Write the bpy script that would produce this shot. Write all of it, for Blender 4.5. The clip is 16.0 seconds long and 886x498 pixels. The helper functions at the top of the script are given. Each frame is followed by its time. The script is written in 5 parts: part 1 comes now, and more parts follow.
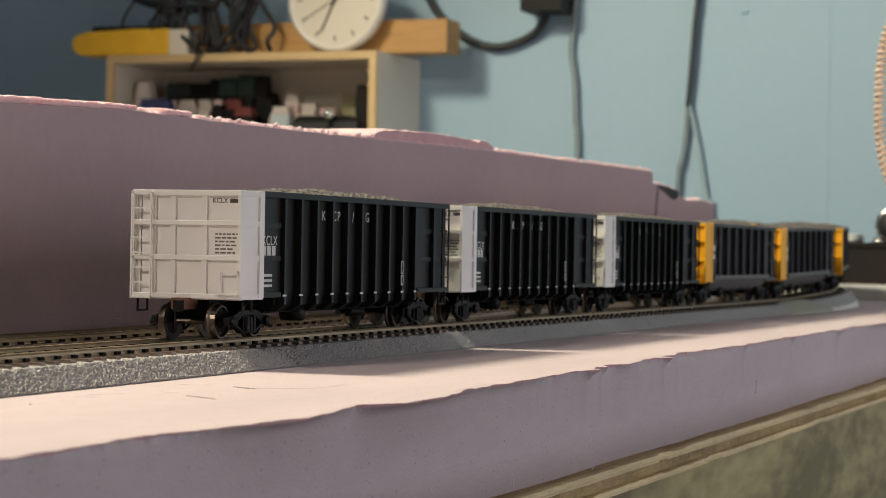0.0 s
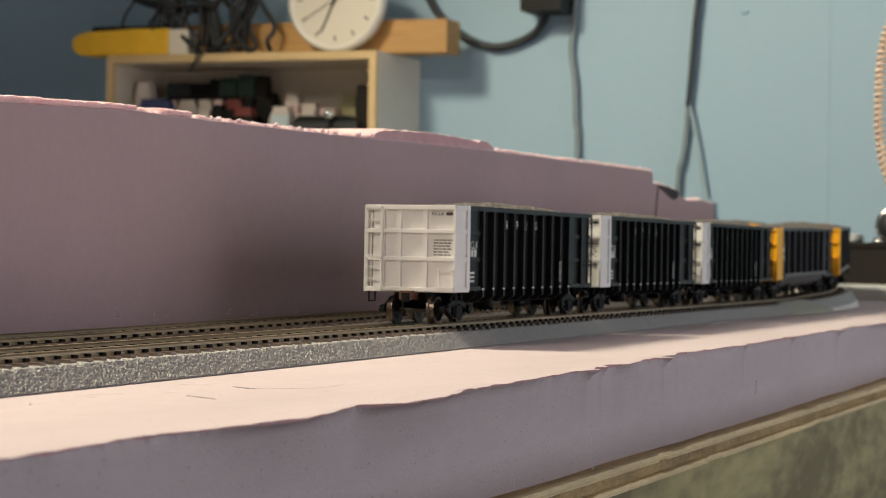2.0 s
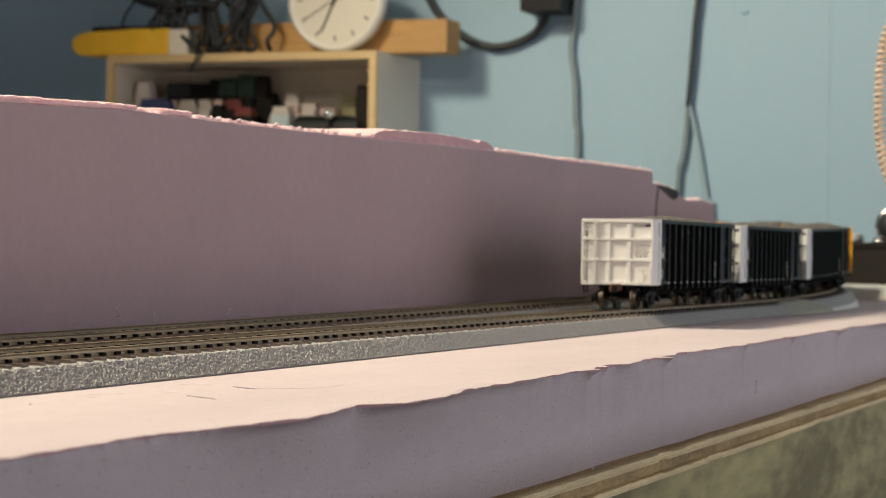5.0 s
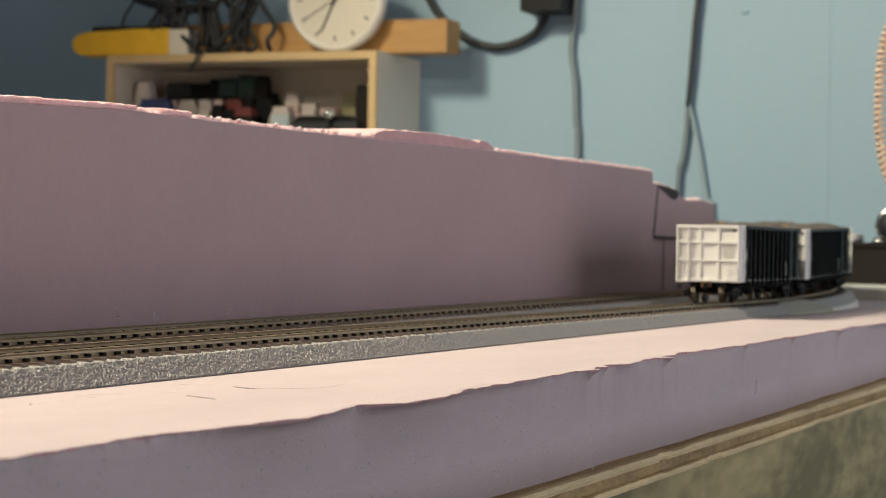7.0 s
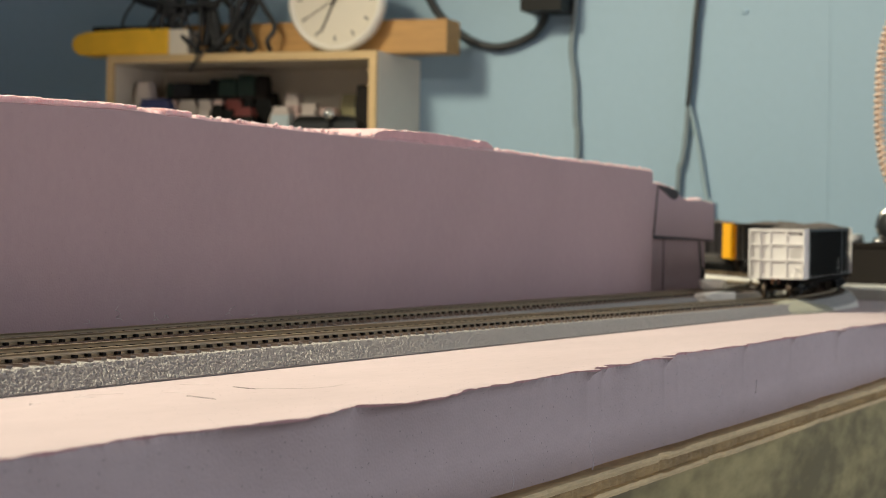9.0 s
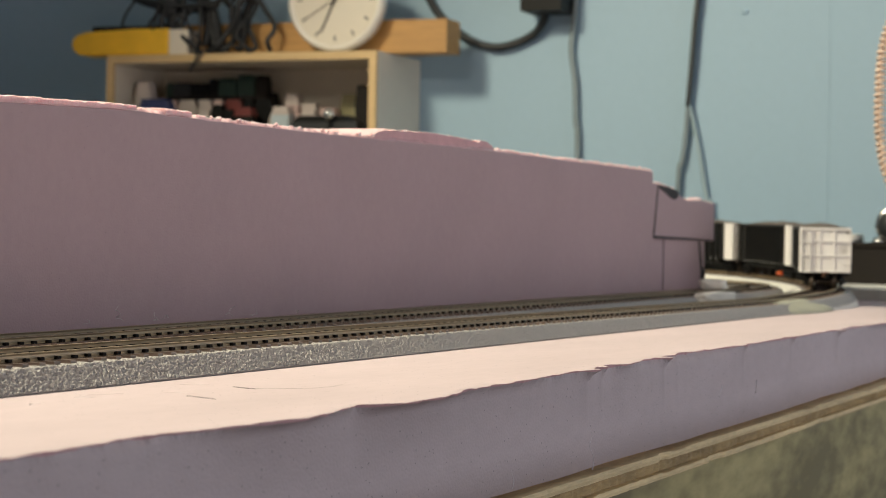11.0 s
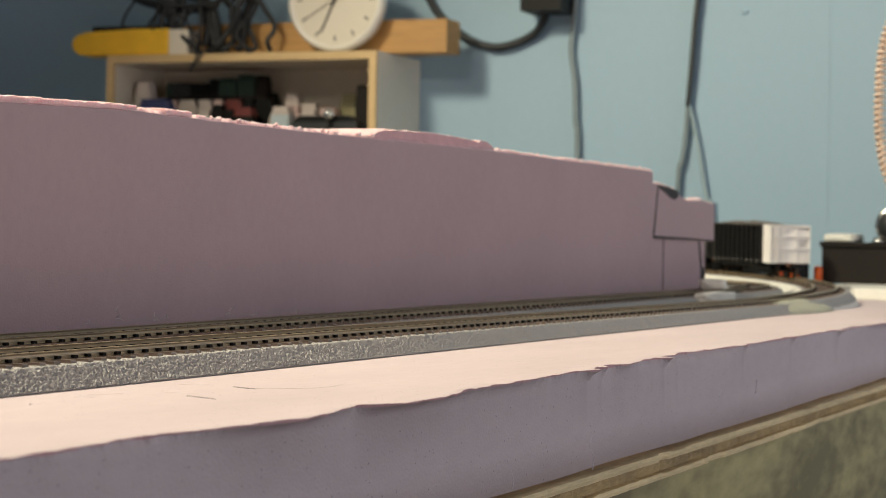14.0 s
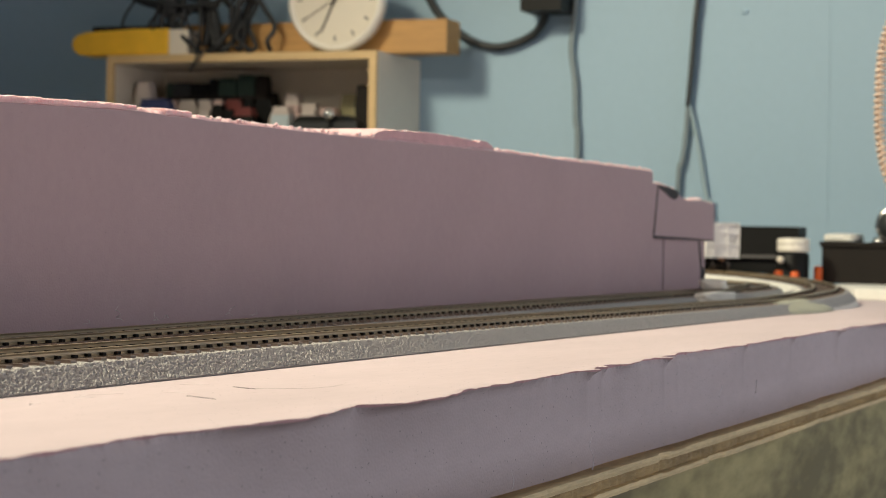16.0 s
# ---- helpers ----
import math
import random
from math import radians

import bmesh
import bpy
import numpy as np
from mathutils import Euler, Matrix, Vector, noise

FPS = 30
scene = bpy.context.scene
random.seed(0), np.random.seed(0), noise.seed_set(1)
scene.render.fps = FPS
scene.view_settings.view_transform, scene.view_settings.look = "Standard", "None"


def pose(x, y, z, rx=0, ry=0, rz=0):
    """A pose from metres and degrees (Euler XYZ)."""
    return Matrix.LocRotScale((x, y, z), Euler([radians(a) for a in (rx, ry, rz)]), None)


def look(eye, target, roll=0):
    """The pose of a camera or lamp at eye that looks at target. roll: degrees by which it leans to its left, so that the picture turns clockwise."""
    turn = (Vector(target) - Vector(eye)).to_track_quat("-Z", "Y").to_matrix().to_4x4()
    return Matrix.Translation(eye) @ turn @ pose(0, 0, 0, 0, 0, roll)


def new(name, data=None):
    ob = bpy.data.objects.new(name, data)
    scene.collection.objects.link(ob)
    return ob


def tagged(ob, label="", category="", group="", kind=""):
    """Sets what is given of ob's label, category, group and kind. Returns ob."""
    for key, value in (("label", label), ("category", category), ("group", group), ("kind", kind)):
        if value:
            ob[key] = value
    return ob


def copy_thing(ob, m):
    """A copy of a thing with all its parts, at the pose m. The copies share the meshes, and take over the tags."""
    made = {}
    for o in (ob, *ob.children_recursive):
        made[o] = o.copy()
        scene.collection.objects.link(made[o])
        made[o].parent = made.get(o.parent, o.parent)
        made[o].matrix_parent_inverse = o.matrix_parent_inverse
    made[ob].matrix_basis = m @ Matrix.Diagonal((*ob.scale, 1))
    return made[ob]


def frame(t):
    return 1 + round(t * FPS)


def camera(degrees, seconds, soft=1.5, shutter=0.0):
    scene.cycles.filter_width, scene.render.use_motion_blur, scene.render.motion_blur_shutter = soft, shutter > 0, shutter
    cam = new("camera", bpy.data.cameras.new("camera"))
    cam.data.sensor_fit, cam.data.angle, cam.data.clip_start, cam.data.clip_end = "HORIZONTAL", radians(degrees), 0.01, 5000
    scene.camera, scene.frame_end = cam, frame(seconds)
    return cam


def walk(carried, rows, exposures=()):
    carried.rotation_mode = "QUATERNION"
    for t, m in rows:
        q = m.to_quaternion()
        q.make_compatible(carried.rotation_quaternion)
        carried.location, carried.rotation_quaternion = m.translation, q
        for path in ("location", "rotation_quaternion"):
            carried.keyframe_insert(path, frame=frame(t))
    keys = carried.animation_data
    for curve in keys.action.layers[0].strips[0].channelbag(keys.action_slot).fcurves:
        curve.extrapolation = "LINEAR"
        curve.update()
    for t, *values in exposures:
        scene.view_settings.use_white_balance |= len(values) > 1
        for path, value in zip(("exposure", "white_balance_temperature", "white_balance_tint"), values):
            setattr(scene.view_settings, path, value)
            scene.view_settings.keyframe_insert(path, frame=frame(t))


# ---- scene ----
cam = camera(23.46, 16.0, soft=0.6)
cam.data.dof.use_dof = True
cam.data.dof.focus_distance = 0.65
cam.data.dof.aperture_fstop = 43.0
ROLL = 0.952
EYE = (0.0, -0.30658, 0.02878)
AIM = (0.931425, 0.363934 - 0.30658, 0.02878 + 0.000224)
walk(cam, [(0.0, look(EYE, AIM, ROLL)), (16.0, look(EYE, AIM, ROLL))], exposures=[(0.0, 0.04), (16.0, 0.04)])

# ---- light: a warm ceiling lamp beyond the track, an added cool fill behind the camera ----
world = bpy.data.worlds.new("world")
scene.world = world
world.use_nodes = True
world.node_tree.nodes["Background"].inputs[0].default_value = (0.6, 0.75, 1.0, 1)
world.node_tree.nodes["Background"].inputs[1].default_value = 0.3


def area_lamp(name, eye, target, sx, sy, power, colour):
    data = bpy.data.lights.new(name, "AREA")
    data.shape, data.size, data.size_y, data.energy, data.color = "RECTANGLE", sx, sy, power, colour
    ob = new(name, data)
    ob.matrix_world = look(eye, target)
    return ob


lamp = bpy.data.lights.new("ceiling_spot", "SPOT")
lamp.energy, lamp.color, lamp.shadow_soft_size, lamp.spot_size, lamp.spot_blend = 166.0, (1.0, 0.92, 0.68), 0.16, radians(104), 0.5
new("ceiling_spot", lamp).matrix_world = look((0.55, 1.05, 1.25), (1.42, -0.16, 0.0))
lamp = bpy.data.lights.new("second_ceiling_spot", "SPOT")
lamp.energy, lamp.color, lamp.shadow_soft_size, lamp.spot_size, lamp.spot_blend = 65.0, (1.0, 0.86, 0.72), 0.12, radians(50), 0.5
new("second_ceiling_spot", lamp).matrix_world = look((-1.2, 0.55, 1.22), (1.4, -0.05, 0.05))
# broad unseen fill, added to brighten the faces towards the camera
area_lamp("fill_light", (1.30, -1.92, 0.20), (1.35, 0.0, 0.0), 2.4, 1.2, 11.0, (1.0, 0.945, 0.975))


# ---- materials ----
def material(name, colour, rough=0.6, metal=0.0, vary=0.15, scale=40.0, fine=400.0, bump=0.15, depth=0.0006,
             spec=0.5, second=None, mix=0.5, stretch=(1, 1, 1), random_amount=0.0, coords="Object", swirl=0.0):
    m = bpy.data.materials.new(name)
    m.use_nodes = True
    nt = m.node_tree
    b = nt.nodes["Principled BSDF"]
    tc = nt.nodes.new("ShaderNodeTexCoord")
    mp = nt.nodes.new("ShaderNodeMapping")
    mp.inputs["Scale"].default_value = stretch
    nt.links.new(tc.outputs[coords], mp.inputs[0])
    n1 = nt.nodes.new("ShaderNodeTexNoise")
    n1.inputs["Scale"].default_value = scale
    n1.inputs["Detail"].default_value = 5
    n1.inputs["Distortion"].default_value = swirl
    n2 = nt.nodes.new("ShaderNodeTexNoise")
    n2.inputs["Scale"].default_value = fine
    n2.inputs["Detail"].default_value = 3
    for n in (n1, n2):
        nt.links.new(mp.outputs[0], n.inputs["Vector"])
    ramp = nt.nodes.new("ShaderNodeValToRGB")
    lo = tuple(max(0.0, c * (1 - vary)) for c in colour)
    hi = tuple(min(1.0, c * (1 + vary)) for c in colour) if second is None else second
    ramp.color_ramp.elements[0].position, ramp.color_ramp.elements[1].position = 0.5 - mix * 0.4, 0.5 + mix * 0.4
    ramp.color_ramp.elements[0].color, ramp.color_ramp.elements[1].color = (*lo, 1), (*hi, 1)
    add = nt.nodes.new("ShaderNodeMath")
    add.operation = "MULTIPLY_ADD"
    add.inputs[1].default_value = 0.35
    nt.links.new(n2.outputs[0], add.inputs[0])
    sub = nt.nodes.new("ShaderNodeMath")
    sub.operation = "MULTIPLY_ADD"
    sub.inputs[1].default_value, sub.inputs[2].default_value = 0.65, 0.0
    nt.links.new(n1.outputs[0], sub.inputs[0])
    nt.links.new(sub.outputs[0], add.inputs[2])
    nt.links.new(add.outputs[0], ramp.inputs[0])
    out = ramp.outputs[0]
    if random_amount:
        info = nt.nodes.new("ShaderNodeObjectInfo")
        hs = nt.nodes.new("ShaderNodeHueSaturation")
        mr = nt.nodes.new("ShaderNodeMapRange")
        mr.inputs[3].default_value, mr.inputs[4].default_value = 1 - random_amount, 1 + random_amount
        nt.links.new(info.outputs["Random"], mr.inputs[0])
        nt.links.new(mr.outputs[0], hs.inputs["Value"])
        nt.links.new(out, hs.inputs["Color"])
        out = hs.outputs[0]
    nt.links.new(out, b.inputs["Base Color"])
    b.inputs["Metallic"].default_value = metal
    b.inputs["Specular IOR Level"].default_value = spec
    rr = nt.nodes.new("ShaderNodeMapRange")
    rr.inputs[3].default_value, rr.inputs[4].default_value = max(0.02, rough - 0.08), min(1.0, rough + 0.08)
    nt.links.new(n1.outputs[0], rr.inputs[0])
    nt.links.new(rr.outputs[0], b.inputs["Roughness"])
    if bump:
        bp = nt.nodes.new("ShaderNodeBump")
        bp.inputs["Strength"].default_value, bp.inputs["Distance"].default_value = bump, depth
        nt.links.new(add.outputs[0], bp.inputs["Height"])
        nt.links.new(bp.outputs[0], b.inputs["Normal"])
    return m


M_PINK = material("pink_foam", (0.608, 0.506, 0.525), 0.75, vary=0.07, scale=30, fine=300, bump=0.10, depth=0.0006, spec=0.25, stretch=(0.3, 1, 1))
# hill and portal block: the pink foam with their weaker light darkened into its colour
M_PINKHILL = material("shaded_pink_foam", (0.485, 0.355, 0.370), 0.78, vary=0.06, scale=14, fine=300, bump=0.12, depth=0.0006, spec=0.2)
M_PINKCUT = material("torn_pink_foam", (0.76, 0.50, 0.52), 0.85, vary=0.10, scale=120, fine=900, bump=0.6, depth=0.0015, spec=0.2)
M_PINKRAW = material("raw_pink_foam", (0.68, 0.41, 0.43), 0.85, vary=0.10, scale=120, fine=900, bump=0.5, depth=0.001, spec=0.2)
M_ROADBED = material("grey_foam_roadbed", (0.345, 0.325, 0.315), 0.55, vary=0.12, scale=160, fine=1500, bump=0.4, depth=0.0006, spec=0.8)
M_TIE = material("brown_tie", (0.155, 0.112, 0.088), 0.32, spec=0.9, vary=0.3, scale=300, fine=2000, bump=0.3, depth=0.0002, random_amount=0.2)
M_RAIL = material("nickel_rail", (0.48, 0.385, 0.26), 0.36, metal=0.6, vary=0.2, scale=30, fine=600, bump=0.1, depth=0.0001, stretch=(0.2, 1, 1))
M_WHITEFOAM = material("white_foam", (0.74, 0.73, 0.68), 0.8, vary=0.08, scale=60, fine=600, bump=0.5, depth=0.001, spec=0.25)
M_BLACK = material("black_car_plastic", (0.0085, 0.009, 0.009), 0.44, spec=0.32, vary=0.25, scale=60, fine=900, bump=0.08, depth=0.0002)
M_DARKER = material("black_truck_plastic", (0.005, 0.005, 0.005), 0.5, spec=0.2, vary=0.3, scale=200, fine=1500, bump=0.2, depth=0.0002)
M_WHITE = material("white_car_plastic", (0.78, 0.76, 0.74), 0.45, vary=0.03, scale=60, fine=900, bump=0.06, depth=0.0002)
M_YELLOW = material("yellow_car_plastic", (0.88, 0.44, 0.01), 0.42, vary=0.06, scale=60, fine=900, bump=0.06, depth=0.0002)
M_BROWN = material("dark_grey_car_plastic", (0.022, 0.020, 0.022), 0.45, vary=0.2, scale=60, fine=900, bump=0.08, depth=0.0002)
M_SILL = material("grey_sill_plastic", (0.10, 0.095, 0.095), 0.5, vary=0.2, scale=80, fine=900, bump=0.1, depth=0.0002)
M_LETTER = material("white_lettering", (0.62, 0.62, 0.60), 0.5, vary=0.05, scale=200, fine=900, bump=0)
M_INK = material("dark_lettering", (0.06, 0.05, 0.05), 0.5, vary=0.1, scale=200, fine=900, bump=0)
M_WHEEL = material("blackened_wheel", (0.03, 0.026, 0.022), 0.35, metal=0.8, vary=0.3, scale=300, fine=1500, bump=0.1, depth=0.0001)
M_TREAD = material("bright_wheel_tread", (0.11, 0.088, 0.07), 0.36, metal=0.95, vary=0.15, scale=300, fine=1500, bump=0.05, depth=0.0001)
M_COPPER = material("copper_coupler", (0.16, 0.075, 0.045), 0.5, metal=0.4, vary=0.25, scale=300, fine=1500, bump=0.2, depth=0.0002)
M_GRAVEL = material("grey_gravel_load", (0.09, 0.082, 0.075), 0.85, vary=0.5, second=(0.25, 0.222, 0.205), scale=500, fine=1500, bump=0.6, depth=0.001)
M_WALL = material("blue_wall_paint", (0.315, 0.455, 0.565), 0.6, vary=0.04, scale=2.5, fine=90, bump=0.12, depth=0.001)
M_CEIL = material("white_ceiling_paint", (0.75, 0.74, 0.71), 0.8, vary=0.04, scale=3, fine=90, bump=0.1, depth=0.001)
M_FLOOR = material("brown_floor_vinyl", (0.20, 0.15, 0.11), 0.5, vary=0.15, scale=4, fine=80, bump=0.1, depth=0.001)
M_PLYEDGE = material("plywood_edge", (0.78, 0.60, 0.34), 0.7, vary=0.3, scale=40, fine=500, bump=0.6, depth=0.002, stretch=(0.25, 1, 3))
M_FASCIA = material("green_stained_board", (0.33, 0.235, 0.06), 0.5, vary=0.45, second=(0.50, 0.41, 0.17), scale=12, fine=150, bump=0.2, depth=0.001, stretch=(0.28, 1, 1.0), mix=0.28, swirl=1.6)
M_PLYCORE = material("plywood_core", (0.42, 0.30, 0.145), 0.8, vary=0.4, scale=90, fine=700, bump=0.8, depth=0.002, stretch=(0.3, 1, 2))
M_PINE = material("pine_wood", (0.46, 0.25, 0.08), 0.55, vary=0.3, scale=14, fine=120, bump=0.2, depth=0.001, stretch=(1, 0.15, 1))
M_PINELIGHT = material("pale_pine_edge", (0.62, 0.44, 0.22), 0.55, vary=0.12, scale=14, fine=120, bump=0.2, depth=0.001, stretch=(1, 0.15, 1))
M_SHELF = material("white_shelf_board", (0.72, 0.66, 0.55), 0.5, vary=0.05, scale=10, fine=90, bump=0.1, depth=0.0005)
M_RUBBER = material("black_cable_rubber", (0.018, 0.02, 0.022), 0.5, vary=0.2, scale=40, fine=300, bump=0.1, depth=0.0005)
M_GREYCABLE = material("grey_cable", (0.20, 0.25, 0.27), 0.5, vary=0.1, scale=40, fine=300, bump=0.1, depth=0.0005)
M_PALECABLE = material("pale_grey_cable", (0.30, 0.40, 0.44), 0.5, vary=0.1, scale=40, fine=300, bump=0.1, depth=0.0005)
M_BEIGE = material("beige_cord", (0.72, 0.55, 0.43), 0.4, vary=0.12, scale=60, fine=400, bump=0.2, depth=0.0005)
M_CLOCK = material("cream_clock_face", (0.72, 0.66, 0.55), 0.5, vary=0.03, scale=20, fine=200, bump=0.05, depth=0.0003)
M_CLOCKRIM = material("white_clock_rim", (0.78, 0.74, 0.66), 0.35, vary=0.03, scale=20, fine=200, bump=0.05, depth=0.0003)
M_HAND = material("grey_clock_hand", (0.13, 0.12, 0.11), 0.5, vary=0.1, bump=0)
M_YTOOL = material("yellow_tool_plastic", (0.90, 0.52, 0.03), 0.45, vary=0.1, scale=30, fine=300, bump=0.1, depth=0.0004)
M_DARKBOX = material("dark_brown_box", (0.014, 0.011, 0.009), 0.6, spec=0.2, vary=0.25, scale=30, fine=300, bump=0.15, depth=0.0005)
M_ORANGE = material("orange_reflector", (0.75, 0.13, 0.02), 0.35, vary=0.1, scale=100, fine=600, bump=0.1, depth=0.0003)
M_CHROME = material("worn_chrome", (0.65, 0.64, 0.62), 0.2, metal=1.0, vary=0.05, scale=60, fine=400, bump=0.05, depth=0.0003)
M_NAVY = material("navy_plastic", (0.03, 0.04, 0.12), 0.45, vary=0.15, scale=40, fine=300, bump=0.1, depth=0.0003)
M_DKGREEN = material("dark_green_plastic", (0.02, 0.045, 0.03), 0.45, vary=0.2, scale=40, fine=300, bump=0.1, depth=0.0003)
M_REDTOY = material("dull_red_plastic", (0.16, 0.03, 0.025), 0.5, vary=0.2, scale=40, fine=300, bump=0.1, depth=0.0003)
M_CARD = material("pale_grey_card", (0.55, 0.48, 0.44), 0.7, vary=0.1, scale=30, fine=300, bump=0.1, depth=0.0003)
M_MARKER = material("black_marker_ink", (0.03, 0.025, 0.03), 0.7, vary=0.3, scale=200, fine=900, bump=0)
M_GLASS_LENS = material("bright_lamp_lens", (0.80, 0.80, 0.76), 0.12, metal=0.9, vary=0.03, scale=60, fine=400, bump=0)


M_PALE = material("pale_foam_scuff", (0.74, 0.66, 0.68), 0.8, vary=0.05, bump=0)
M_PLASTER = material("grey_plaster", (0.42, 0.42, 0.34), 0.85, vary=0.12, scale=80, fine=500, bump=0.4, depth=0.001, spec=0.2)


def grainy(m, scale, distance, strength, dark, pore=(0.10, 0.22), spacing=0.37):
    """Add open cells: a cellular relief and dark pores."""
    nt = m.node_tree
    b = nt.nodes["Principled BSDF"]
    tc = nt.nodes.new("ShaderNodeTexCoord")
    vo = nt.nodes.new("ShaderNodeTexVoronoi")
    vo.inputs["Scale"].default_value = scale
    nt.links.new(tc.outputs["Object"], vo.inputs["Vector"])
    old = b.inputs["Normal"].links[0].from_node
    bp = nt.nodes.new("ShaderNodeBump")
    bp.inputs["Strength"].default_value, bp.inputs["Distance"].default_value = strength, distance
    bp.invert = True
    nt.links.new(vo.outputs["Distance"], bp.inputs["Height"])
    nt.links.new(old.outputs[0], bp.inputs["Normal"])
    nt.links.new(bp.outputs[0], b.inputs["Normal"])
    if dark:
        src = b.inputs["Base Color"].links[0].from_socket
        wn = nt.nodes.new("ShaderNodeTexVoronoi")
        wn.inputs["Scale"].default_value = scale * spacing
        nt.links.new(tc.outputs["Object"], wn.inputs["Vector"])
        mr = nt.nodes.new("ShaderNodeMapRange")
        mr.inputs[1].default_value, mr.inputs[2].default_value = pore
        mr.inputs[3].default_value, mr.inputs[4].default_value = dark, 1.0
        nt.links.new(wn.outputs["Distance"], mr.inputs[0])
        mx = nt.nodes.new("ShaderNodeMix")
        mx.data_type, mx.blend_type = "RGBA", "MULTIPLY"
        mx.inputs["Factor"].default_value = 1.0
        nt.links.new(src, mx.inputs["A"])
        nt.links.new(mr.outputs[0], mx.inputs["B"])
        nt.links.new(mx.outputs["Result"], b.inputs["Base Color"])


grainy(M_ROADBED, 1500.0, 0.0005, 0.7, 0.2, (0.10, 0.24), 0.62)
grainy(M_PINK, 1100.0, 0.0002, 0.35, 0.45, (0.06, 0.12), 0.34)
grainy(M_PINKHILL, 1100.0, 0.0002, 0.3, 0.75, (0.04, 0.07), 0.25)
grainy(M_PINKCUT, 600.0, 0.0006, 0.6, 0.0)
cut = M_PINKCUT.node_tree.nodes["Principled BSDF"]
cut.inputs["Subsurface Weight"].default_value = 1.0
cut.inputs["Subsurface Radius"].default_value = (1.0, 0.8, 0.8)
cut.inputs["Subsurface Scale"].default_value = 0.003
grainy(M_GRAVEL, 900.0, 0.0010, 0.8, 0.4)


# ---- mesh helpers ----
def box(bm, a, b):
    x0, y0, z0 = a
    x1, y1, z1 = b
    vs = [bm.verts.new(c) for c in ((x0, y0, z0), (x1, y0, z0), (x1, y1, z0), (x0, y1, z0), (x0, y0, z1), (x1, y0, z1), (x1, y1, z1), (x0, y1, z1))]
    for f in ((3, 2, 1, 0), (4, 5, 6, 7), (0, 1, 5, 4), (1, 2, 6, 5), (2, 3, 7, 6), (3, 0, 4, 7)):
        bm.faces.new([vs[i] for i in f])
    return vs


def boxm(*pairs):
    bm = bmesh.new()
    for a, b in pairs:
        box(bm, a, b)
    return bm


def prism(bm, pts, axis, lo, hi):
    """A polygon of (u, v) pushed along axis 0, 1 or 2 from lo to hi."""
    def put(u, v, w):
        c = [u, v]
        c.insert(axis, w)
        return bm.verts.new(c)
    a = [put(u, v, lo) for u, v in pts]
    b = [put(u, v, hi) for u, v in pts]
    n = len(pts)
    bm.faces.new(a[::-1])
    bm.faces.new(b)
    for i in range(n):
        bm.faces.new((a[i], a[(i + 1) % n], b[(i + 1) % n], b[i]))
    bmesh.ops.recalc_face_normals(bm, faces=bm.faces)


def lathe(bm, prof, axis=1, n=24, at=(0, 0, 0)):
    """Turn (radius, along) points round an axis."""
    rings = []
    for r, h in prof:
        ring = []
        for i in range(n):
            a = 2 * math.pi * i / n
            c = [r * math.cos(a), r * math.sin(a)]
            c.insert(axis, h)
            ring.append(bm.verts.new([c[k] + at[k] for k in range(3)]))
        rings.append(ring)
    for p, q in zip(rings, rings[1:]):
        for i in range(n):
            bm.faces.new((p[i], p[(i + 1) % n], q[(i + 1) % n], q[i]))
    bm.faces.new(rings[0][::-1])
    bm.faces.new(rings[-1])
    bmesh.ops.recalc_face_normals(bm, faces=bm.faces)


def tube(bm, pts, r, n=8):
    pts = [Vector(q) for q in pts]
    rings = []
    for i, q in enumerate(pts):
        d = (pts[min(i + 1, len(pts) - 1)] - pts[max(i - 1, 0)]).normalized()
        u = d.orthogonal().normalized() if abs(d.z) > 0.95 else d.cross(Vector((0, 0, 1))).normalized()
        w = d.cross(u)
        rings.append([bm.verts.new(q + r * (math.cos(2 * math.pi * k / n) * u + math.sin(2 * math.pi * k / n) * w)) for k in range(n)])
    for p, q in zip(rings, rings[1:]):
        # keep the two rings aligned
        best = min(range(n), key=lambda s: (p[0].co - q[s].co).length)
        q2 = q[best:] + q[:best]
        for i in range(n):
            bm.faces.new((p[i], p[(i + 1) % n], q2[(i + 1) % n], q2[i]))
    bm.faces.new(rings[0])
    bm.faces.new(rings[-1])
    bmesh.ops.recalc_face_normals(bm, faces=bm.faces)


def smooth_line(pts, k=8):
    """Catmull-Rom through the points."""
    pts = [Vector(q) for q in pts]
    out = []
    for i in range(len(pts) - 1):
        p0, p1, p2, p3 = pts[max(i - 1, 0)], pts[i], pts[i + 1], pts[min(i + 2, len(pts) - 1)]
        for j in range(k):
            t = j / k
            out.append(0.5 * ((2 * p1) + (p2 - p0) * t + (2 * p0 - 5 * p1 + 4 * p2 - p3) * t * t + (3 * p1 - p0 - 3 * p2 + p3) * t ** 3))
    return out + [pts[-1]]


def mesh_of(name, bm, mats, smooth=False, bevel=0.0):
    if bevel:
        bmesh.ops.bevel(bm, geom=[e for e in bm.edges if len(e.link_faces) == 2 and e.calc_face_angle(0) > 0.6], offset=bevel, segments=2, profile=0.6, affect="EDGES", clamp_overlap=True)
    me = bpy.data.meshes.new(name)
    bm.to_mesh(me)
    bm.free()
    for m in (mats if isinstance(mats, (list, tuple)) else [mats]):
        me.materials.append(m)
    if smooth:
        for f in me.polygons:
            f.use_smooth = True
    return me


def thing(name, bm, mats, label, category, group="", kind="", smooth=False, bevel=0.0):
    return tagged(new(name, mesh_of(name, bm, mats, smooth, bevel)), label, category, group, kind)


def empty(name, label, category, group="", kind=""):
    return tagged(new(name), label, category, group, kind)


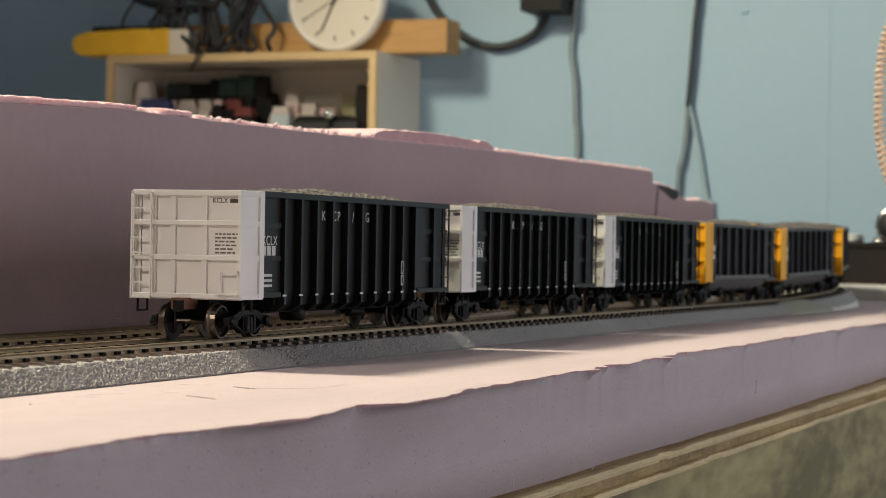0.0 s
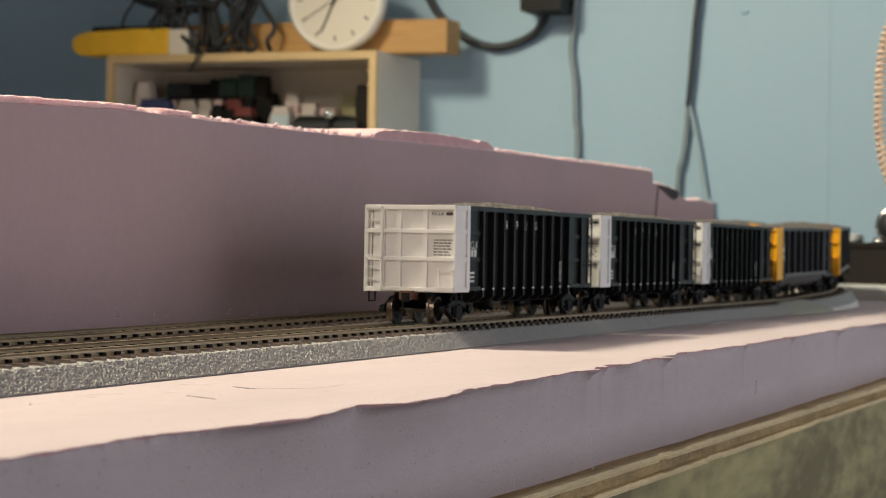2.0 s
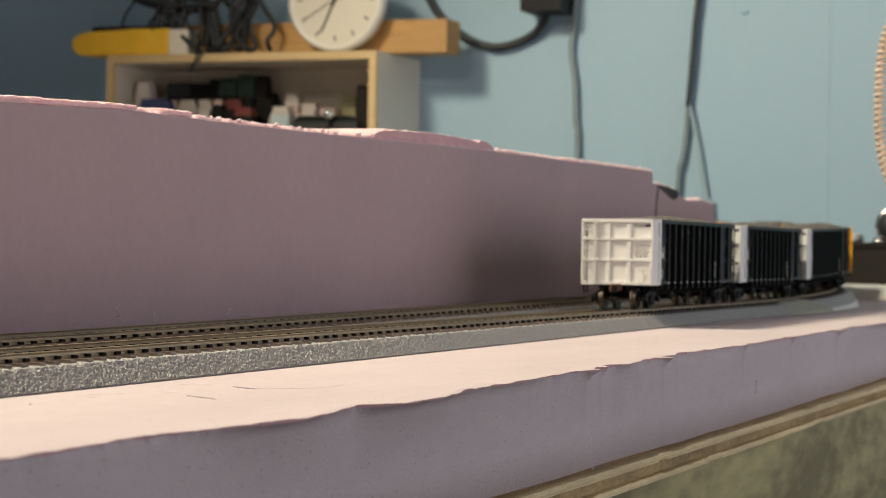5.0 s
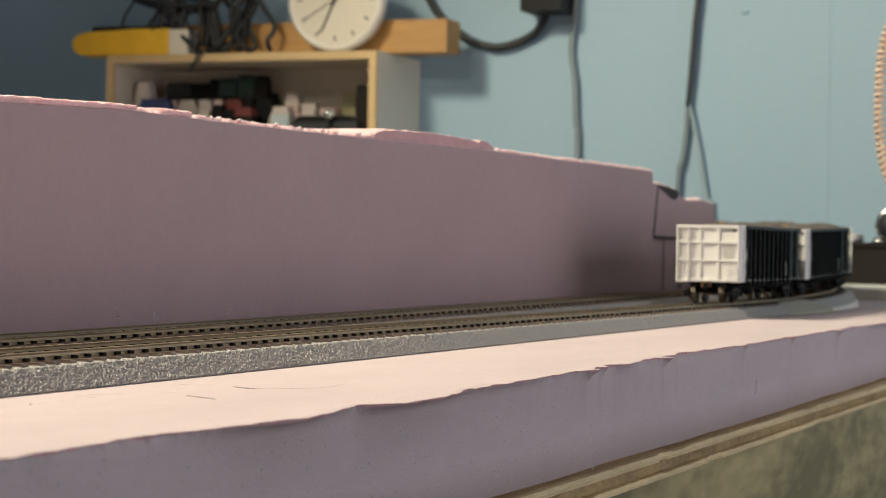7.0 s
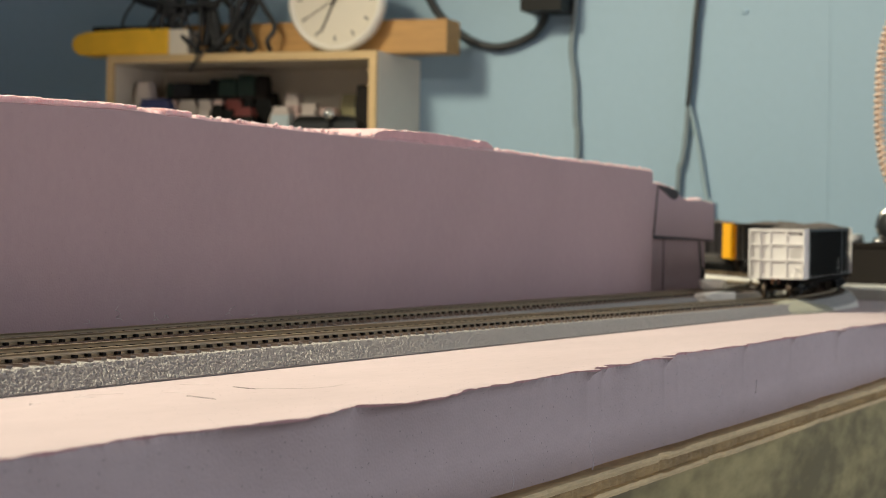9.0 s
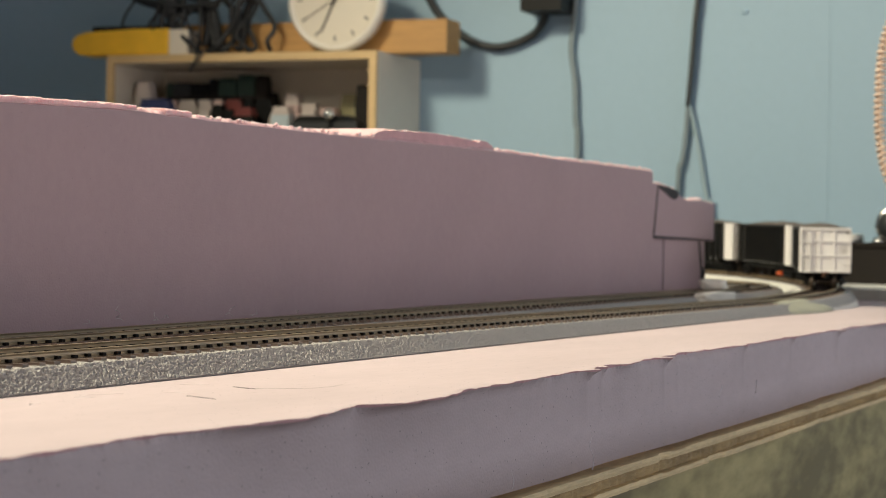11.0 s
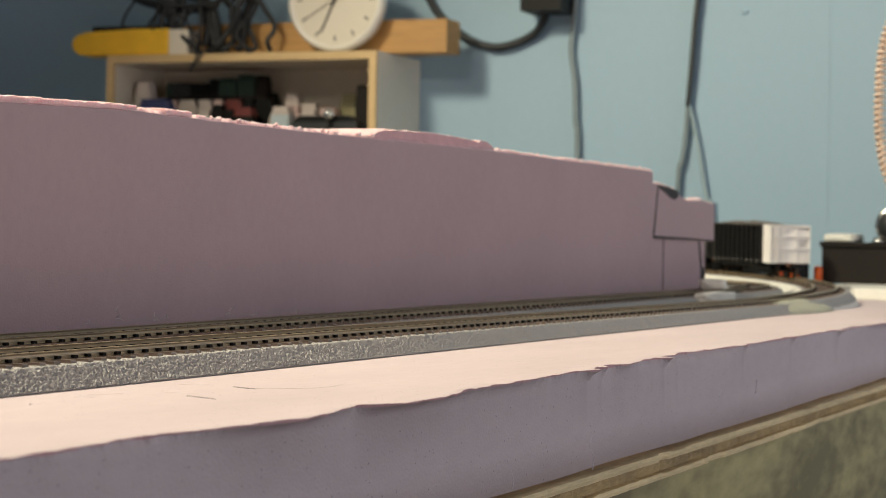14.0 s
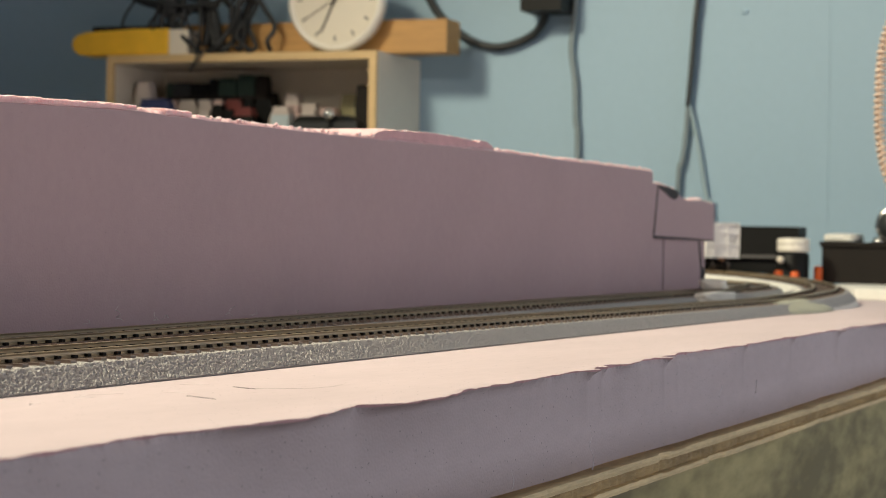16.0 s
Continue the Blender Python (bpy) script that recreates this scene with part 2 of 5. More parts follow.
def part(name, bm, mats, parent, label="", smooth=False, bevel=0.0, at=None):
    ob = new(name, mesh_of(name, bm, mats, smooth, bevel))
    ob.parent = parent
    if at is not None:
        ob.matrix_basis = at
    return tagged(ob, label)


def lettering(name, text, size, material_, parent, m, label=""):
    cu = bpy.data.curves.new(name, "FONT")
    cu.body, cu.size, cu.align_x, cu.align_y, cu.extrude = text, size, "CENTER", "CENTER", 0.00004
    cu.materials.append(material_)
    ob = new(name, cu)
    ob.parent = parent
    ob.matrix_basis = m
    return tagged(ob, label)


# ---- the line of the track ----
X_CURVE, ARCS = 1.484, ((0.307, 0.696), (0.46, 0.878), (9.0, 0.60))
RAIL_Z = 0.0005


def track(s):
    """Place and heading of the main track s metres along it."""
    if s <= X_CURVE:
        return s, 0.0, 0.0
    x, y, a, rest = X_CURVE, 0.0, 0.0, s - X_CURVE
    for length, r in ARCS:
        d = min(length, rest)
        b = a + d / r
        x, y, a, rest = x + r * (math.sin(b) - math.sin(a)), y + r * (math.cos(a) - math.cos(b)), b, rest - d
        if rest <= 0:
            break
    return x, y, a


def climb(s):
    """The main track climbs on its incline."""
    d = s - 1.374
    return 0.0 if d < -0.05 else (0.02 * (d + 0.05) ** 2 / 0.2 if d < 0.05 else 0.02 * d) if d < 1.2 else 0.024


def rail_point(s, off, z, second=False):
    x, y, a = track(s)
    up = (0.0055 * max(0.0, min(s, 1.6) - 0.6)) if second else climb(s)
    return Vector((x - off * math.sin(a), y + off * math.cos(a), z + RAIL_Z + up))


def sweep(bm, stations, prof, second=False, side=0.0):
    """A profile of (offset, height) points along the track's stations."""
    rings = [[bm.verts.new(rail_point(s, o + side, z, second)) for o, z in prof] for s in stations]
    n = len(prof)
    for p, q in zip(rings, rings[1:]):
        for i in range(n):
            bm.faces.new((p[i], q[i], q[(i + 1) % n], p[(i + 1) % n]))
    bm.faces.new(rings[0])
    bm.faces.new(rings[-1][::-1])
    bmesh.ops.recalc_face_normals(bm, faces=bm.faces)

# ---- the room ----
FLOOR_Z, CEIL_Z, WALL_X = -1.05, 1.42, 2.70


def room():
    thing("floor", boxm(((-1.9, -2.1, FLOOR_Z - 0.05), (2.85, 2.4, FLOOR_Z))), M_FLOOR, "brown vinyl floor of the hobby room", "floor", kind="structure")
    thing("ceiling", boxm(((-1.9, -2.1, CEIL_Z), (2.85, 2.4, CEIL_Z + 0.05))), M_CEIL, "plain white painted ceiling", "ceiling", kind="structure")
    far = thing("wall_east", boxm(((WALL_X + 0.006, -2.1, FLOOR_Z), (2.85, 2.4, CEIL_Z))), M_WALL, "blue painted panelled wall behind the layout", "wall", kind="structure")
    seams = [-2.1, -0.995, 0.225, 1.445, 2.4]
    for y0, y1 in zip(seams, seams[1:]):
        part("panel", boxm(((WALL_X, y0 + 0.0002, FLOOR_Z), (WALL_X + 0.006, y1 - 0.0002, CEIL_Z))), M_WALL, far)
    thing("wall_north", boxm(((-1.9, 2.25, FLOOR_Z), (WALL_X, 2.4, CEIL_Z))), M_WALL, "blue painted side wall", "wall", kind="structure")
    # the unseen wall behind the camera has an opening made for the fill light
    thing("wall_south", boxm(((-1.9, -2.1, FLOOR_Z), (0.10, -1.95, CEIL_Z)), ((2.50, -2.1, FLOOR_Z), (WALL_X, -1.95, CEIL_Z)),
                             ((0.10, -2.1, FLOOR_Z), (2.50, -1.95, -0.42)), ((0.10, -2.1, 0.82), (2.50, -1.95, CEIL_Z))),
          M_WALL, "unseen blue painted wall with an opening made for the fill light", "wall", kind="structure")
    thing("wall_west", boxm(((-1.9, -1.95, FLOOR_Z), (-1.75, 2.25, CEIL_Z))), M_WALL, "blue painted end wall", "wall", kind="structure")


def uneven(x, k, seed):
    return noise.noise(Vector((x * k, seed, 0.3)))


FOAM_Z, FRONT_Y = -0.0085, -0.103


EDGE_LINE = ((0.05, -0.1030), (0.33, -0.1023), (0.375, -0.1018), (0.396, -0.1060), (0.414, -0.1087), (0.427, -0.1104), (0.448, -0.1065), (0.466, -0.1030),
             (0.478, -0.1108), (0.507, -0.1107), (0.5456, -0.1048), (0.567, -0.1060), (0.601, -0.1044), (0.632, -0.1033), (0.6456, -0.1045), (0.670, -0.1015), (0.686, -0.1045),
             (0.750, -0.0990), (0.7786, -0.1005), (0.805, -0.0996), (0.8575, -0.1020), (0.895, -0.1005), (0.987, -0.1009), (1.116, -0.0985), (1.21, -0.1015), (1.40, -0.0985), (2.40, -0.0985)
)
FLAPS = ((0.6525, 0.0045, 0.010), (0.668, 0.003, 0.008), (0.745, 0.0060, 0.012), (0.765, 0.0025, 0.010), (0.868, 0.003, 0.014), (0.965, 0.0035, 0.016), (1.085, 0.0065, 0.022))


def front_line(x, fray=1.0):
    """The torn front edge of the foam base."""
    y = float(np.interp(x, [p for p, _ in EDGE_LINE], [q for _, q in EDGE_LINE]))
    y += fray * (0.0008 * uneven(x, 90, 4.2) + 0.0006 * uneven(x, 260, 7.7) + 0.0006 * abs(uneven(x, 520, 2.9)))
    for at, reach, width in FLAPS:
        d = (at - x) / width
        if 0 <= d < 1:
            y -= fray * reach * (1 - d) ** 2
    return y


def face_line(x):
    return FRONT_Y + 0.001 + (0.006 * min(1.0, (x - 0.9) / 0.5) if x > 0.9 else 0.0)


def foam_base():
    """Pink foam slab, its top front edge torn in shallow bites."""
    bm = bmesh.new()
    xs = [0.05 + 0.0016 * i for i in range(int((2.35 - 0.05) / 0.0016) + 1)]
    rows = []
    for x in xs:
        y, face = front_line(x), face_line(x)
        face_y = face + 0.0006 * uneven(x, 9, 5.0)
        lip = 0.0006 + 0.0004 * uneven(x, 150, 2.2)
        curl = 0.0005 * max(0.0, uneven(x, 120, 5.5)) + 0.0006 * max(0.0, uneven(x, 35, 8.8))
        prof = [(1.75, FOAM_Z), (0.4, FOAM_Z), (0.0, FOAM_Z), (y + 0.02, FOAM_Z), (y + 0.006, FOAM_Z + 0.0002 * uneven(x, 60, 1.0)), (y + 0.0012, FOAM_Z + curl),
                (y, FOAM_Z - 0.0002 + curl), (y + 0.0003, FOAM_Z - lip), (0.45 * y + 0.55 * face_y, FOAM_Z - lip - 0.0012), (face_y, FOAM_Z - 0.0042),
                (face_y, FOAM_Z - 0.02), (face, -0.0406 - 0.0008 * uneven(x, 20, 6.1)), (face + 0.004, -0.0409), (face + 0.006, -0.0425), (1.75, -0.0425)]
        rows.append([bm.verts.new((x, a, b)) for a, b in prof])
    n = len(rows[0])
    for p, q in zip(rows, rows[1:]):
        for i in range(n):
            f = bm.faces.new((p[i], q[i], q[(i + 1) % n], p[(i + 1) % n]))
            f.smooth = i in (8, 9, 10)
            f.material_index = 1 if i == 6 else 0
    bm.faces.new(rows[0])
    bm.faces.new(rows[-1][::-1])
    bmesh.ops.recalc_face_normals(bm, faces=bm.faces)
    return thing("foam_slab", bm, [M_PINK, M_PINKRAW], "pink insulation foam slab with a torn front edge, on the plywood", "foam board")


def table():
    """Plywood top, stained fascia board and legs."""
    t = empty("layout_table", "plywood layout table with a green stained fascia board", "table")
    t.location = (1.2, 0.8, FLOOR_Z)
    inv = Matrix.Translation((-1.2, -0.8, -FLOOR_Z))

    def p(name, bm, mat_, label="", bevel=0.0):
        bm.transform(inv)
        return part(name, bm, mat_, t, label, bevel=bevel)
    # plies, with the middle one set back a little
    def ply(z0, z1, front, chip, rough, seed):
        bm = bmesh.new()
        rows = []
        for i in range(1176):
            x = 0.05 + 0.002 * i
            y = front + rough * uneven(x, 160, seed) + rough * uneven(x, 420, seed + 2) + chip * max(0.0, min(1.0, 12 * (uneven(x, 30, seed + 5) - 0.42)))
            z = z1 - 0.30 * chip * max(0.0, min(1.0, 10 * (uneven(x, 24, seed + 7) - 0.36)))
            rows.append([bm.verts.new(c) for c in ((x, y + 0.0003, z0), (x, y, 0.5 * (z0 + z1)), (x, y + 0.0005, z), (x, 1.75, z), (x, 1.75, z0))])
        for q, r in zip(rows, rows[1:]):
            for i in range(5):
                bm.faces.new((q[i], r[i], r[(i + 1) % 5], q[(i + 1) % 5]))
        bm.faces.new(rows[0])
        bm.faces.new(rows[-1][::-1])
        bmesh.ops.recalc_face_normals(bm, faces=bm.faces)
        return bm
    p("plywood_sheet", ply(-0.0450, -0.0425, -0.1050, 0.0022, 0.0002, 1.0), M_PLYEDGE, "pale top ply with a rough sawn edge")
    p("plywood_core", ply(-0.0492, -0.0451, -0.1025, 0.0, 0.0009, 4.0), M_PLYCORE, "rough sawn core plies")
    p("plywood_back", ply(-0.0514, -0.0493, -0.1050, 0.0012, 0.0003, 9.0), M_PLYEDGE, "pale lower ply")
    p("fascia_board", boxm(((0.05, -0.102, -0.20), (2.4, -0.083, -0.0516))), M_FASCIA, "green stained fascia board with wood figure")
    for x in (0.12, 2.3):
        for y in (-0.04, 1.68):
            p("leg", boxm(((x - 0.04, y - 0.04, FLOOR_Z), (x + 0.04, y + 0.04, -0.0516))), M_PINE, "pine table leg", 0.003)
    return t


HILL_Y = 0.085
HILL_TOP = ((0.3, 0.070), (0.60, 0.0755), (0.6913, 0.0785), (0.7285, 0.0786), (0.8137, 0.0791), (0.9104, 0.0804), (1.0711, 0.0826), (1.388, 0.0843))


def hill_top(x):
    for (a, za), (b, zb) in zip(HILL_TOP, HILL_TOP[1:]):
        if x <= b:
            return za + (zb - za) * (x - a) / (b - a)
    return HILL_TOP[-1][1]


def hill():
    """Upright pink foam block, its top edge sawn roughly."""
    bm = bmesh.new()
    n = 1500
    rng = random.Random(17)
    rows = []
    for i in range(n + 1):
        x = 0.3 + (1.388 - 0.3) * i / n
        z = hill_top(x)
        rag = 0.00045 * uneven(x, 110, 3.0) + 0.0005 * max(0.0, uneven(x, 330, 8.0)) + 0.0006 * max(0.0, uneven(x, 60, 1.5) - 0.15)
        prof = [(HILL_Y, FOAM_Z), (HILL_Y, 0.03), (HILL_Y, z - 0.0007 - 0.0006 * max(0.0, uneven(x, 90, 11.0))), (HILL_Y + 0.0013, z + 1.3 * rag + 0.0011 * rng.random() ** 2), (HILL_Y + 0.010, z + 0.0006 + 0.0008 * uneven(x, 70, 6.0)),
                (HILL_Y + 0.04, z - 0.003 + 0.002 * uneven(x, 30, 2.0)), (HILL_Y + 0.10, z - 0.012), (HILL_Y + 0.10, FOAM_Z)]
        rows.append([bm.verts.new((x, a, b)) for a, b in prof])
    m = len(rows[0])
    for p, q in zip(rows, rows[1:]):
        for i in range(m):
            f = bm.faces.new((p[i], q[i], q[(i + 1) % m], p[(i + 1) % m]))
            f.material_index = 1 if i in (2, 3, 4, 5) else 0
    bm.faces.new(rows[0])
    bm.faces.new(rows[-1][::-1])
    bmesh.ops.recalc_face_normals(bm, faces=bm.faces)
    for i in range(420):
        x = rng.uniform(0.40, 1.38)
        if not (0.745 < x < 0.92 or 1.09 < x) and rng.random() < 0.75:
            continue
        if 0.92 < x < 1.085:
            continue
        w = 0.0005 + 0.0010 * rng.random() ** 2
        c = Vector((x, HILL_Y + rng.uniform(-0.0003, 0.006), hill_top(x) + 0.0003 + 0.4 * w))
        ring = [bm.verts.new(c + w * Vector((math.cos(k * 1.257) * rng.uniform(0.6, 1.2), math.sin(k * 1.257) * rng.uniform(0.6, 1.2), rng.uniform(-0.5, 0.2)))) for k in range(5)]
        tip = bm.verts.new(c + Vector((rng.uniform(-0.8, 0.8) * w, rng.uniform(-0.6, 0.6) * w, w * rng.uniform(0.3, 1.0))))
        foot = bm.verts.new(c - Vector((0, -0.4 * w, 1.2 * w)))
        for k in range(5):
            for f in (bm.faces.new((ring[k], ring[(k + 1) % 5], tip)), bm.faces.new((ring[(k + 1) % 5], ring[k], foot))):
                f.material_index = 1
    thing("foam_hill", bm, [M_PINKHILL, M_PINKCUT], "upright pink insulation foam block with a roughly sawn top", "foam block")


def torn_sheet(name, x0, x1, y0, y1, z, rise, thick, seed, label, mats=None):
    """A loose offcut of foam with a torn rim, following the hill's top."""
    bm = bmesh.new()
    nx, ny = max(16, int((x1 - x0) / 0.0012)), 8
    rng = random.Random(int(seed))
    top, low = [], []
    for i in range(nx + 1):
        u = i / nx
        x = x0 + (x1 - x0) * u
        swell = rise * math.sin(math.pi * min(1, u * 1.15)) ** 0.6 if u < 0.87 else rise * max(0, (1 - u) / 0.13) ** 0.6 * 0.7
        thin = min(1.0, min(u, 1 - u) / 0.07) ** 0.5 if mats else 1.0
        rt, rl = [], []
        for j in range(ny + 1):
            w = j / ny
            y = y0 + (y1 - y0) * w + 0.0012 * uneven(x, 90, seed + j)
            zz = z(x) + swell + 0.0004 * uneven(x, 160, seed + 3 + j)
            rt.append(bm.verts.new((x, y, zz + thin * thick * (0.8 if j == 0 else 0.95 if j == 1 else 1.0) + 0.0004 * rng.random() ** 2)))
            rl.append(bm.verts.new((x, y, z(x) - 0.0002 + 0.0003 * uneven(x, 60, seed + 9))))
        top.append(rt)
        low.append(rl)
    for g, flip in ((top, 0), (low, 1)):
        for i in range(nx):
            for j in range(ny):
                c = (g[i][j], g[i + 1][j], g[i + 1][j + 1], g[i][j + 1])
                bm.faces.new(c[::-1] if flip else c)
    for i in range(nx):
        bm.faces.new((low[i][0], low[i + 1][0], top[i + 1][0], top[i][0])).material_index = 1 if mats else 0
        bm.faces.new((top[i][ny], top[i + 1][ny], low[i + 1][ny], low[i][ny]))
    for j in range(ny):
        bm.faces.new((top[0][j], top[0][j + 1], low[0][j + 1], low[0][j]))
        bm.faces.new((low[nx][j], low[nx][j + 1], top[nx][j + 1], top[nx][j]))
    bmesh.ops.recalc_face_normals(bm, faces=bm.faces)
    return thing(name, bm, mats or M_PINKCUT, label, "foam scrap", "foam scraps on the hill")


def portal_block():
    """The second foam block past the hill: an overhanging upper slab on a set-back lower one, lined in marker."""
    y = 0.100
    b = empty("foam_portal_block", "pink foam block with a tunnel outline drawn in marker", "foam block")
    bm = bmesh.new()
    n = 60
    prof = ((1.40, 0.0785), (1.445, 0.0786), (1.480, 0.0775), (1.502, 0.0756), (1.520, 0.0710), (1.535, 0.0690), (1.552, 0.0692), (1.581, 0.0706), (1.598, 0.0690), (1.617, 0.0685))
    rows = []
    for i in range(n + 1):
        x = prof[0][0] + (prof[-1][0] - prof[0][0]) * i / n
        for (xa, za), (xb, zb) in zip(prof, prof[1:]):
            if x <= xb + 1e-9:
                z = za + (zb - za) * (x - xa) / (xb - xa)
                break
        z += 0.0005 * uneven(x, 140, 2.0)
        rows.append([bm.verts.new(c) for c in ((x, y, 0.0385), (x, y, z - 0.0010), (x, y + 0.0020, z + 0.0008 * random.random() ** 2), (x, y + 0.012, z + 0.0004 + 0.001 * uneven(x, 60, 5)), (x, y + 0.05, z - 0.004), (x, y + 0.05, 0.0385))])
    for p, q in zip(rows, rows[1:]):
        for i in range(6):
            f = bm.faces.new((p[i], q[i], q[(i + 1) % 6], p[(i + 1) % 6]))
            f.material_index = 1 if i in (1, 2, 3) else 0
    bm.faces.new(rows[0])
    bm.faces.new(rows[-1][::-1])
    bmesh.ops.recalc_face_normals(bm, faces=bm.faces)
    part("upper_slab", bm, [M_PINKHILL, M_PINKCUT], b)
    bm = bmesh.new()
    prism(bm, [(1.40, FOAM_Z), (1.601, FOAM_Z), (1.596, 0.0385), (1.40, 0.0385)], 1, y + 0.002, y + 0.05)
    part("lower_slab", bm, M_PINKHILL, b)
    e = 0.0003
    bm = bmesh.new()
    prism(bm, [(1.4430, 0.0392), (1.4462, 0.0392), (1.4560, 0.0762), (1.4535, 0.0766)], 1, y - e, y + 0.0005)
    prism(bm, [(1.4462, 0.0388), (1.5100, 0.0388), (1.6160, 0.0386), (1.6160, 0.0394), (1.5500, 0.0402), (1.4462, 0.0410)], 1, y - e, y + 0.0005)
    part("marker_outline", bm, M_MARKER, b, "dark drawn marker line")
    # the hollow's shaded inside is painted as a flat dark patch
    bm = bmesh.new()
    prism(bm, [(1.4560, 0.0768), (1.480, 0.0762), (1.500, 0.0748), (1.509, 0.0728), (1.506, 0.0690), (1.497, 0.0675), (1.486, 0.0690), (1.475, 0.0717), (1.462, 0.0738)], 1, y - 0.0006, y + 0.0005)
    part("hollow_patch", bm, M_MARKER, b, "flat dark patch painted for a shaded hollow in the foam")
    bm = boxm(((1.4775, y + 0.002 - e, FOAM_Z), (1.4787, y + 0.0025, 0.0384)))
    part("tunnel_line", bm, M_MARKER, b, "thin pencil line")
    # shade at the tunnel edge, painted as a thin dark strip
    bm = bmesh.new()
    prism(bm, [(1.5770, 0.0384), (1.5800, 0.0384), (1.5890, 0.018), (1.5960, 0.018), (1.6000, FOAM_Z), (1.5815, FOAM_Z), (1.5850, 0.016)], 1, y + 0.0015, y + 0.003)
    part("tunnel_shade", bm, M_MARKER, b, "dark strip of painted shade at the tunnel edge")


M_PLATE = material("dark_spike_detail", (0.010, 0.008, 0.007), 0.6, spec=0.1, vary=0.2, scale=300, fine=2000, bump=0)


def stations(a, b, step=0.02):
    n = max(1, round((b - a) / step))
    return [a + (b - a) * i / n for i in range(n + 1)]


def roadbeds():
    """Grey foam roadbed with sloped shoulders, on white foam risers where the line climbs."""
    low = FOAM_Z - RAIL_Z
    r1 = empty("main_roadbed", "grey textured foam roadbed under the main track", "roadbed")
    bm = bmesh.new()
    prof = [(-0.0178, -0.0030), (0.0178, -0.0030), (0.0238, low), (-0.0238, low)]
    plain = [(-0.0234, low), (-0.0238, low + 0.0006), (-0.0178, -0.0030), (0.0178, -0.0030), (0.0238, low)]
    sweep(bm, stations(0.05, 0.40, 0.05), plain)
    sweep(bm, stations(1.05, 1.46, 0.02), plain)
    # the near shoulder is moulded in small beads
    slope = [(-0.0238 + 0.0060 * i / 15, low + 0.0006 + (-0.0036 - low) * i / 15) for i in range(16)]
    beads = [(-0.0234, low)] + slope + [(-0.0172, -0.0030), (-0.0166, -0.0030), (-0.0160, -0.0030), (-0.0152, -0.0030), (0.0178, -0.0030), (0.0238, low)]
    first = len(bm.verts)
    sweep(bm, stations(0.40, 0.72, 0.00034), beads)
    sweep(bm, stations(0.72, 1.05, 0.0010), beads)
    bm.verts.ensure_lookup_table()
    for v in bm.verts[first:]:
        if v.co.y < -0.0150 and v.co.z > FOAM_Z + 0.0003:
            d = noise.voronoi(v.co * 1150.0)[0][0]
            lift = (0.00075 * (0.42 - d) + 0.0003 * noise.noise(v.co * 2600.0)) * (1.0 if v.co.x < 0.6 else max(0.3, 1.0 - 3.0 * (v.co.x - 0.6)))
            v.co.y -= 0.65 * lift
            v.co.z += 0.75 * lift
    part("straight_bed", bm, M_ROADBED, r1, smooth=False)
    bm = bmesh.new()
    sweep(bm, stations(1.46, 3.7), prof)
    part("curved_bed", bm, M_ROADBED, r1)
    bm = bmesh.new()
    st = stations(1.33, 3.7)
    rings = []
    for s in st:
        ring = []
        for o, z in ((-0.0252, low), (-0.0236, low + 0.0002), (0.0185, -0.0031), (0.044, low)):
            q = rail_point(s, o, z)
            if o < -0.025 or o > 0.03:
                q.z = FOAM_Z - 0.0005
            ring.append(bm.verts.new(q))
        rings.append(ring)
    for p, q in zip(rings, rings[1:]):
        for i in range(4):
            bm.faces.new((p[i], q[i], q[(i + 1) % 4], p[(i + 1) % 4]))
    bm.faces.new(rings[0])
    bm.faces.new(rings[-1][::-1])
    bmesh.ops.recalc_face_normals(bm, faces=bm.faces)
    thing("incline_riser", bm, M_WHITEFOAM, "white foam incline riser under the climbing track", "foam riser")
    r2 = empty("inner_roadbed", "grey foam roadbed under the inner track", "roadbed")
    bm = bmesh.new()
    rings = []
    for s in stations(0.05, 3.2, 0.02):
        ring = []
        for o, z in ((-0.0178, -0.003), (0.0178, -0.003), (0.0238, 9), (-0.0238, 9)):
            q = rail_point(s, o + TRACK_GAP, z if z < 1 else 0, True)
            if z > 1:
                q.z = FOAM_Z
            ring.append(bm.verts.new(q))
        rings.append(ring)
    for p, q in zip(rings, rings[1:]):
        for i in range(4):
            bm.faces.new((p[i], q[i], q[(i + 1) % 4], p[(i + 1) % 4]))
    bm.faces.new(rings[0])
    bm.faces.new(rings[-1][::-1])
    bmesh.ops.recalc_face_normals(bm, faces=bm.faces)
    part("bed", bm, M_ROADBED, r2)


TRACK_GAP = 0.0508
RAIL_PROF = [(-0.00075, 0.0), (-0.0002, -0.0006), (-0.0002, -0.0016), (-0.0010, -0.0021), (0.0010, -0.0021), (0.0002, -0.0016), (0.0002, -0.0006), (0.00075, 0.0)]


